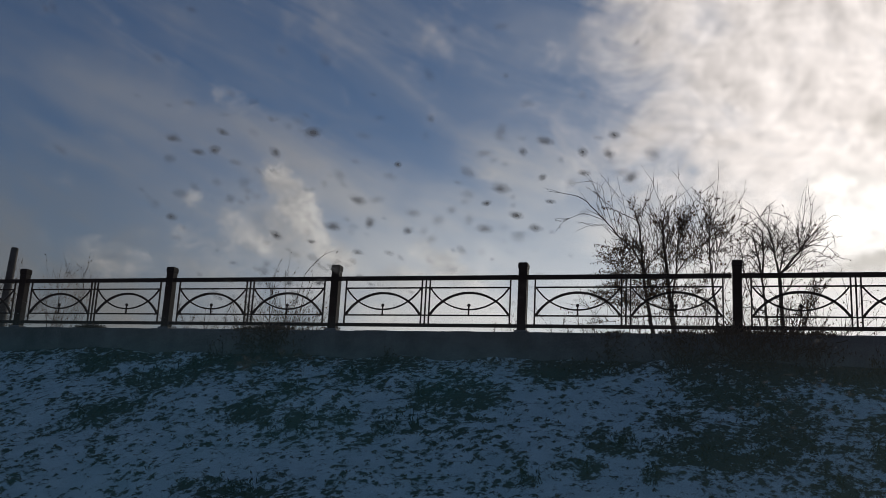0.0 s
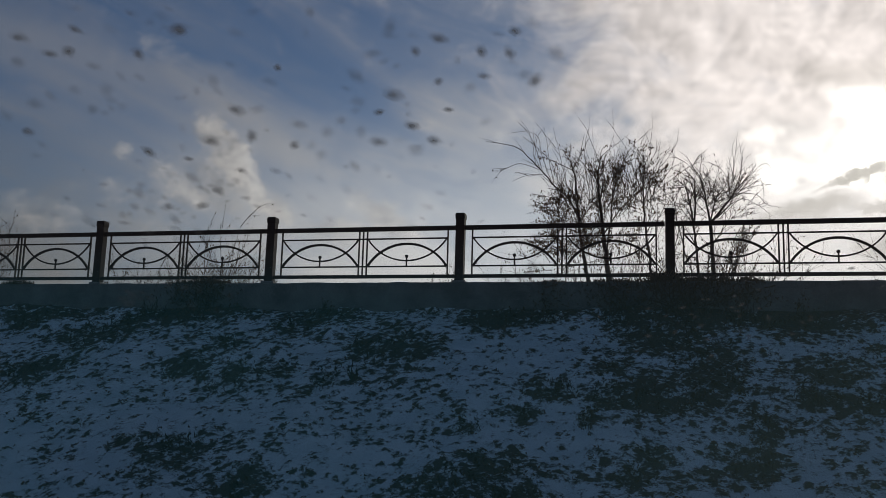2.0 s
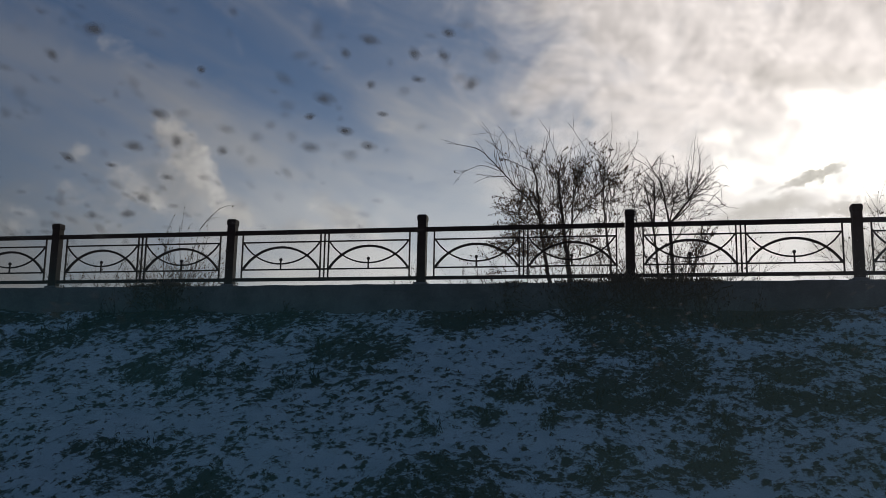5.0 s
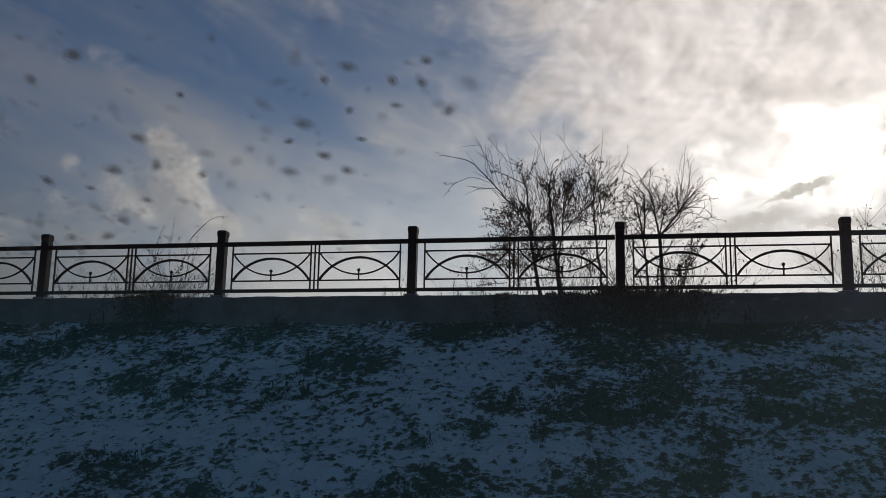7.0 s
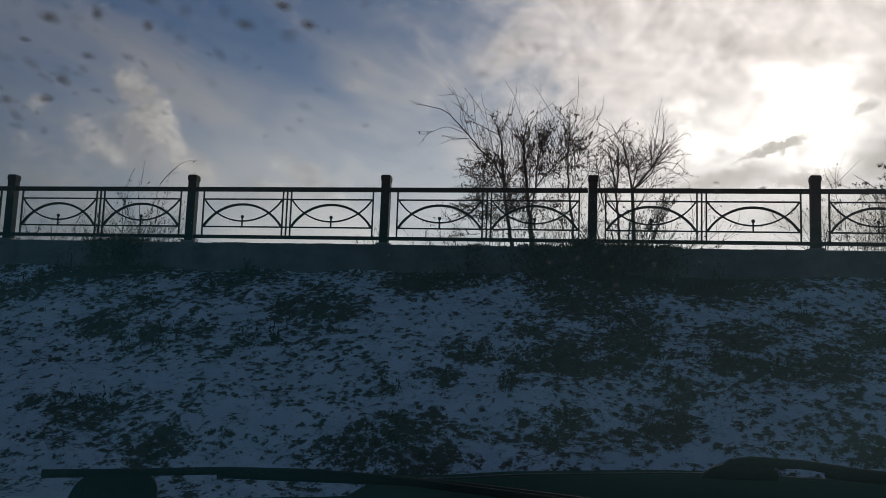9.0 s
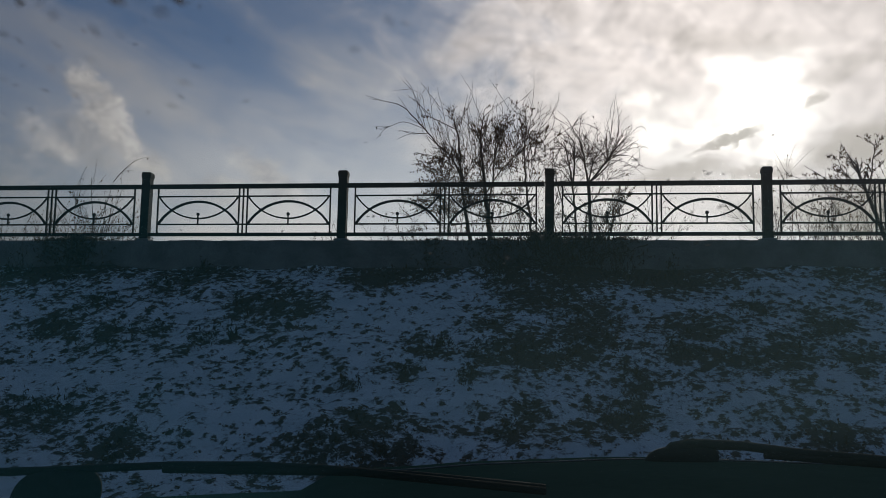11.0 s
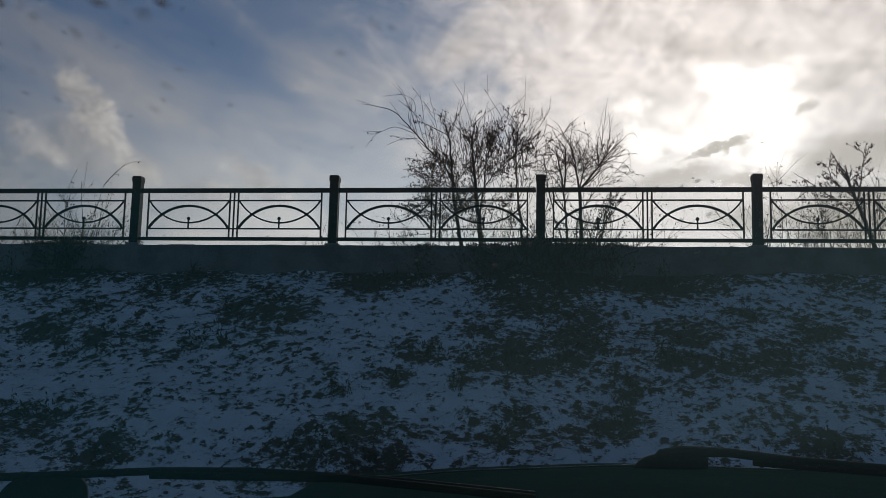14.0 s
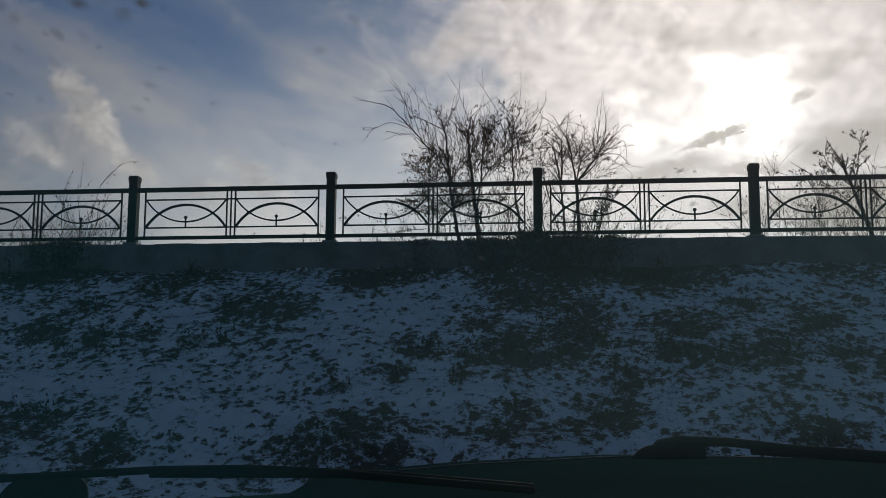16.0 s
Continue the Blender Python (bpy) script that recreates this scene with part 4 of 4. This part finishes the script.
def splashes(screen):
    r = random.Random(8)
    # across, up, radius in millimetres
    bold = [(-.0896, .0672, 1.1), (-.0698, .0672, 1.7), (-.1013, .0662, 1.3), (-.093, .0646, 1.1), (-.0967, .0644, 1.2), (-.0794, .0645, 1.2),
            (-.0527, .063, .7), (-.0632, .0577, 1.6), (-.1093, .0541, 1.1), (-.0703, .0533, 1.6), (-.0614, .054, 1.2), (-.0527, .0529, 1.0),
            (-.0765, .0506, .9), (-.0849, .0515, 1.2), (-.0657, .0489, 1.0), (-.0725, .0458, 1.3), (-.0775, .0431, 1.5), (-.0853, .0427, 1.2),
            (-.0307, .0599, 1.6), (-.034, .0576, .9), (-.0259, .0652, .9), (-.0214, .0667, 1.4), (-.0218, .0616, 1.0), (-.0275, .0559, 1.3),
            (-.0347, .0536, 1.4), (-.023, .0539, 1.2), (-.0129, .0624, 1.0), (-.0135, .0653, .9), (-.0081, .0652, 1.0), (-.0074, .0676, 1.0),
            (-.0032, .0619, 1.4), (-.0199, .0581, .8)]
    faint = [(-.1039, .0633, 1.1), (-.0889, .063, 1.1), (-.0662, .0613, 1.2), (-.0885, .06, 1.2), (-.0931, .0574, 1.1), (-.1046, .058, 1.4),
             (-.0589, .0577, 1.2), (-.0508, .0558, 1.3), (-.0676, .0473, 1.0), (-.0665, .0446, .9), (-.0933, .0427, 1.2), (-.097, .0411, 1.1),
             (-.0903, .042, 1.1), (-.0848, .0407, 1.1), (-.0859, .039, 1.1), (-.0975, .0399, 1.1), (-.1058, .04, 1.6), (-.0772, .0477, 1.3),
             (-.0908, .045, 1.2), (-.0376, .0622, 1.3), (-.027, .0526, 1.2), (-.0406, .0499, 1.2), (-.0381, .055, 1.1), (-.0473, .0515, 1.1),
             (-.0452, .0548, 1.3), (-.042, .0564, 1.1), (-.0155, .061, 1.0), (.0005, .0652, 1.4), (-.034, .0648, 1.2), (-.0303, .0678, 1.2),
             (-.0379, .059, 1.1), (-.0053, .0626, 1.1)]
    spots = [(*p, r.uniform(0.5, 0.72)) for p in bold] + [(x, z, mm * 1.1, r.uniform(0.22, 0.36)) for x, z, mm in faint]
    # a dense kernel off the middle of the bold ones
    spots += [(x + r.uniform(-.0003, .0003), z, mm * 0.5, 0.35) for x, z, mm in bold]
    for _ in range(150):
        x, z = r.gauss(-0.05, 0.04), r.gauss(0.058, 0.014)
        if -0.135 < x < 0.03 and 0.036 < z < 0.088 and x < 0.9 * (z - 0.045) * 3:
            spots.append((x, z, r.uniform(0.5, 1.2), r.uniform(0.08, 0.22)))
    for _ in range(30):
        spots.append((r.gauss(-0.085, 0.016), r.uniform(0.036, 0.047), r.uniform(0.5, 1.0), r.uniform(0.1, 0.25)))
    for _ in range(16):
        spots.append((r.gauss(-0.095, 0.012), r.uniform(0.022, 0.029), r.uniform(0.7, 1.4), r.uniform(0.10, 0.2)))
    for _ in range(40):
        spots.append((r.uniform(-0.11, 0.14), r.uniform(-0.02, 0.045), r.uniform(0.2, 0.5), r.uniform(0.1, 0.3)))
    for _ in range(80):
        spots.append((r.gauss(0.065, 0.03), r.gauss(0.026, 0.006), r.uniform(0.25, 0.8), r.uniform(0.25, 0.6)))
    verts, faces, uvs, loads = [], [], [], []
    s, c = 0.485, 0.874     # the pane's slope: up along it go c ahead and s up
    for i, (x, z, mm, load) in enumerate(spots):
        k, e = len(verts), r.uniform(0.5, 0.85)
        n, lift = 14, 0.0006 + 0.000004 * i
        for q in range(n):
            a = 2 * math.pi * q / n
            u, w = math.cos(a), math.sin(a)
            rad = mm * 0.001 * 1.65 * (1 + 0.22 * math.sin(2 * a + 9 * x * 900) + r.uniform(-0.1, 0.1))
            verts.append((x + rad * u, GLASS_AT(z) - lift * s - rad * w * 1.5 * e * c, z - lift * c + rad * w * 1.5 * e * s))
            uvs.append((u, w))
            loads.append(load)
        faces.append(tuple(range(k, k + n)))
    ob = sheet("dirt", verts, faces, DIRT, screen, "dried grey-brown splashes on the glass")
    layer = ob.data.uv_layers.new(name="spot")
    for loop in ob.data.loops:
        layer.data[loop.index].uv = uvs[loop.vertex_index]
    ob.data.attributes.new("load", "FLOAT", "POINT").data.foreach_set("value", loads)
    ob.visible_shadow = False
    tagged(ob, kind="stuff")


def hood(x, y):
    """Height of the bonnet's skin."""
    v = (y - 1.02) / 0.95
    side = 0.53 - x if x < 0.53 else (x - 0.53) * 0.45
    z = -0.193 - 0.010 * side * side / 0.3 - 0.028 * v + 0.016 * math.sin(v * math.pi)
    z -= 0.040 * (1 - 1 / (1 + math.exp((side - 0.615) / 0.010)))
    z += 0.009 * math.exp(-(side / 0.18) ** 2) + 0.010 / (1 + math.exp((0.14 - x) / 0.035))
    return z - 0.10 * max(0, v - 0.9) ** 2 / 0.01


def bonnet():
    """Bonnet with a raised middle, from the scuttle to its front edge."""
    bm = bmesh.new()
    nx, ny = 60, 16
    grid = []
    for j in range(ny + 1):
        row = []
        v = j / ny
        for i in range(nx + 1):
            x = -0.62 + 2.3 * i / nx
            y = 1.02 + 0.95 * v
            z = hood(x, y)
            row.append(bm.verts.new((x, y, z)))
        grid.append(row)
    for j in range(ny):
        for i in range(nx):
            bm.faces.new((grid[j][i], grid[j][i + 1], grid[j + 1][i + 1], grid[j + 1][i]))
    r = bmesh.ops.extrude_face_region(bm, geom=list(bm.faces))
    for v in [g for g in r["geom"] if isinstance(g, bmesh.types.BMVert)]:
        v.co.z -= 0.02
    bmesh.ops.recalc_face_normals(bm, faces=bm.faces)
    return part("bonnet", bm, PAINT, car, "dark green bonnet with a raised middle", smooth=True)


def edge_highlight(x0, x1, y):
    """A thin pale strip along the bonnet, added in place of an edge highlight."""
    v, f = [], []
    pts = []
    for i in range(41):
        x = x0 + (x1 - x0) * i / 40
        pts.append(Vector((x, y, hood(x, y) + 0.0015)))
    tube(v, f, pts, [0.0016] * 41, 6)
    sheet("highlight_strip", v, f, STRIP_METAL, car, "thin pale strip standing for an edge highlight", True)


def wiper(pts, radii, blade):
    v, f = [], []
    tube(v, f, [Vector(p) for p in pts], radii, 8)
    arm = sheet("wiper", v, f, PLASTIC, car, "black wiper arm", True)
    v, f = [], []
    tube(v, f, [Vector(p) for p in blade], [0.0045] * len(blade), 6)
    sheet("blade", v, f, RUBBER, arm, smooth=True)


def cabin():
    bm = bmesh.new()
    box(bm, -0.60, 1.43, 0.08, 0.98, -0.42, -0.30, 0.03)
    part("dashboard", bm, PLASTIC, car, "black plastic dashboard")
    bm = bmesh.new()
    box(bm, -0.62, 1.45, -2.2, -0.02, 0.17, 0.21, 0.01)
    part("roof", bm, PAINT, car)
    bm = bmesh.new()
    box(bm, -0.62, 1.45, -2.25, -2.2, -0.7, 0.21, 0.01)
    part("rear_wall", bm, PLASTIC, car)
    bm = bmesh.new()
    box(bm, -0.62, 1.45, -2.25, 0.98, -0.9, -0.85, 0.01)
    part("floor_pan", bm, PLASTIC, car)
    for x in (-0.65, 1.45):
        bm = bmesh.new()
        box(bm, x, x + 0.03, -2.25, 1.93, -0.98, -0.31, 0.012)
        part("side", bm, PAINT, car)
        for y0, z0, y1, z1 in ((0.98, -0.31, 0.0, 0.17), (-1.0, -0.31, -1.0, 0.17), (-2.2, -0.31, -2.2, 0.17)):
            v, f = [], []
            tube(v, f, [Vector((x + 0.015, y0, z0)), Vector((x + 0.015, y1, z1))], [0.03, 0.03], 8)
            sheet("pillar", v, f, PAINT, car)
    bm = bmesh.new()
    box(bm, -0.65, 1.48, 1.93, 1.97, -0.98, -0.30, 0.012)
    part("front_panel", bm, PAINT, car)
    for x in (-0.60, 1.25):
        for y in (1.25, -1.35):
            bm = bmesh.new()
            turn = Matrix.Translation((x + 0.09, y, -0.92)) @ Matrix.Rotation(math.pi / 2, 4, "Y")
            bmesh.ops.create_cone(bm, cap_ends=True, segments=28, radius1=0.31, radius2=0.31, depth=0.19, matrix=turn)
            es = [e for e in bm.edges if len(e.link_faces) == 2 and any(len(q.verts) > 4 for q in e.link_faces)]
            bmesh.ops.bevel(bm, geom=es, offset=0.035, segments=3, affect="EDGES")
            wheel = part("tyre", bm, RUBBER, car, smooth=True)
            bm = bmesh.new()
            bmesh.ops.create_cone(bm, cap_ends=True, segments=20, radius1=0.18, radius2=0.18, depth=0.196, matrix=turn)
            part("rim", bm, STRIP_METAL, wheel)


screen = windscreen()
splashes(screen)
bonnet()
edge_highlight(-0.05, 1.5, 1.68)
wiper([(0.328, 1.0, -0.108), (0.338, 1.0, -0.099), (0.36, 1.0, -0.095), (0.415, 1.0, -0.096), (0.48, 1.0, -0.103), (0.62, 1.0, -0.112), (0.80, 1.0, -0.125)],
      [0.005, 0.006, 0.006, 0.005, 0.005, 0.0045, 0.004], [(0.44, 0.998, -0.105), (0.62, 0.998, -0.1165), (0.85, 0.998, -0.132)])
wiper([(-0.38, 1.0, -0.134), (-0.30, 1.0, -0.130), (-0.19, 1.0, -0.124), (-0.10, 1.0, -0.123), (-0.04, 1.0, -0.125), (0.06, 1.0, -0.130), (0.2, 1.0, -0.142)],
      [0.0045, 0.004, 0.004, 0.004, 0.0035, 0.003, 0.003], [(-0.20, 0.998, -0.1275), (0.0, 0.998, -0.1285), (0.2, 0.998, -0.146)])


def wiper_cap(x0, x1, low, top):
    """A low hump over a wiper's pivot, sloping on the driver's side."""
    v, f = [], []
    rows = []
    for k in range(9):
        a = k / 8
        half = 0.5 * (x1 - x0) * (1 - 0.42 * a ** 2.2)
        mid = 0.5 * (x0 + x1) + 0.10 * (x1 - x0) * a
        deep = 0.010 * (1 - 0.6 * a ** 3)
        z = low + (top - low) * (1 - (1 - a) ** 1.4)
        rows.append([Vector((mid + half * max(-1, min(1, 1.04 * math.cos(q))), 1.0 + deep * math.sin(q), z)) for q in [i * math.tau / 20 for i in range(20)]])
    for row in rows:
        v.extend(row)
    for k in range(8):
        for i in range(20):
            j = (i + 1) % 20
            f.append((k * 20 + i, k * 20 + j, k * 20 + 20 + j, k * 20 + 20 + i))
    f.append(tuple(range(160, 180)))
    f.append(tuple(range(19, -1, -1)))
    sheet("wiper_cap", v, f, PLASTIC, car, "black wiper pivot cover", True)


wiper_cap(0.308, 0.388, -0.1135, -0.0985)
wiper_cap(-0.352, -0.262, -0.160, -0.131)
cabin()
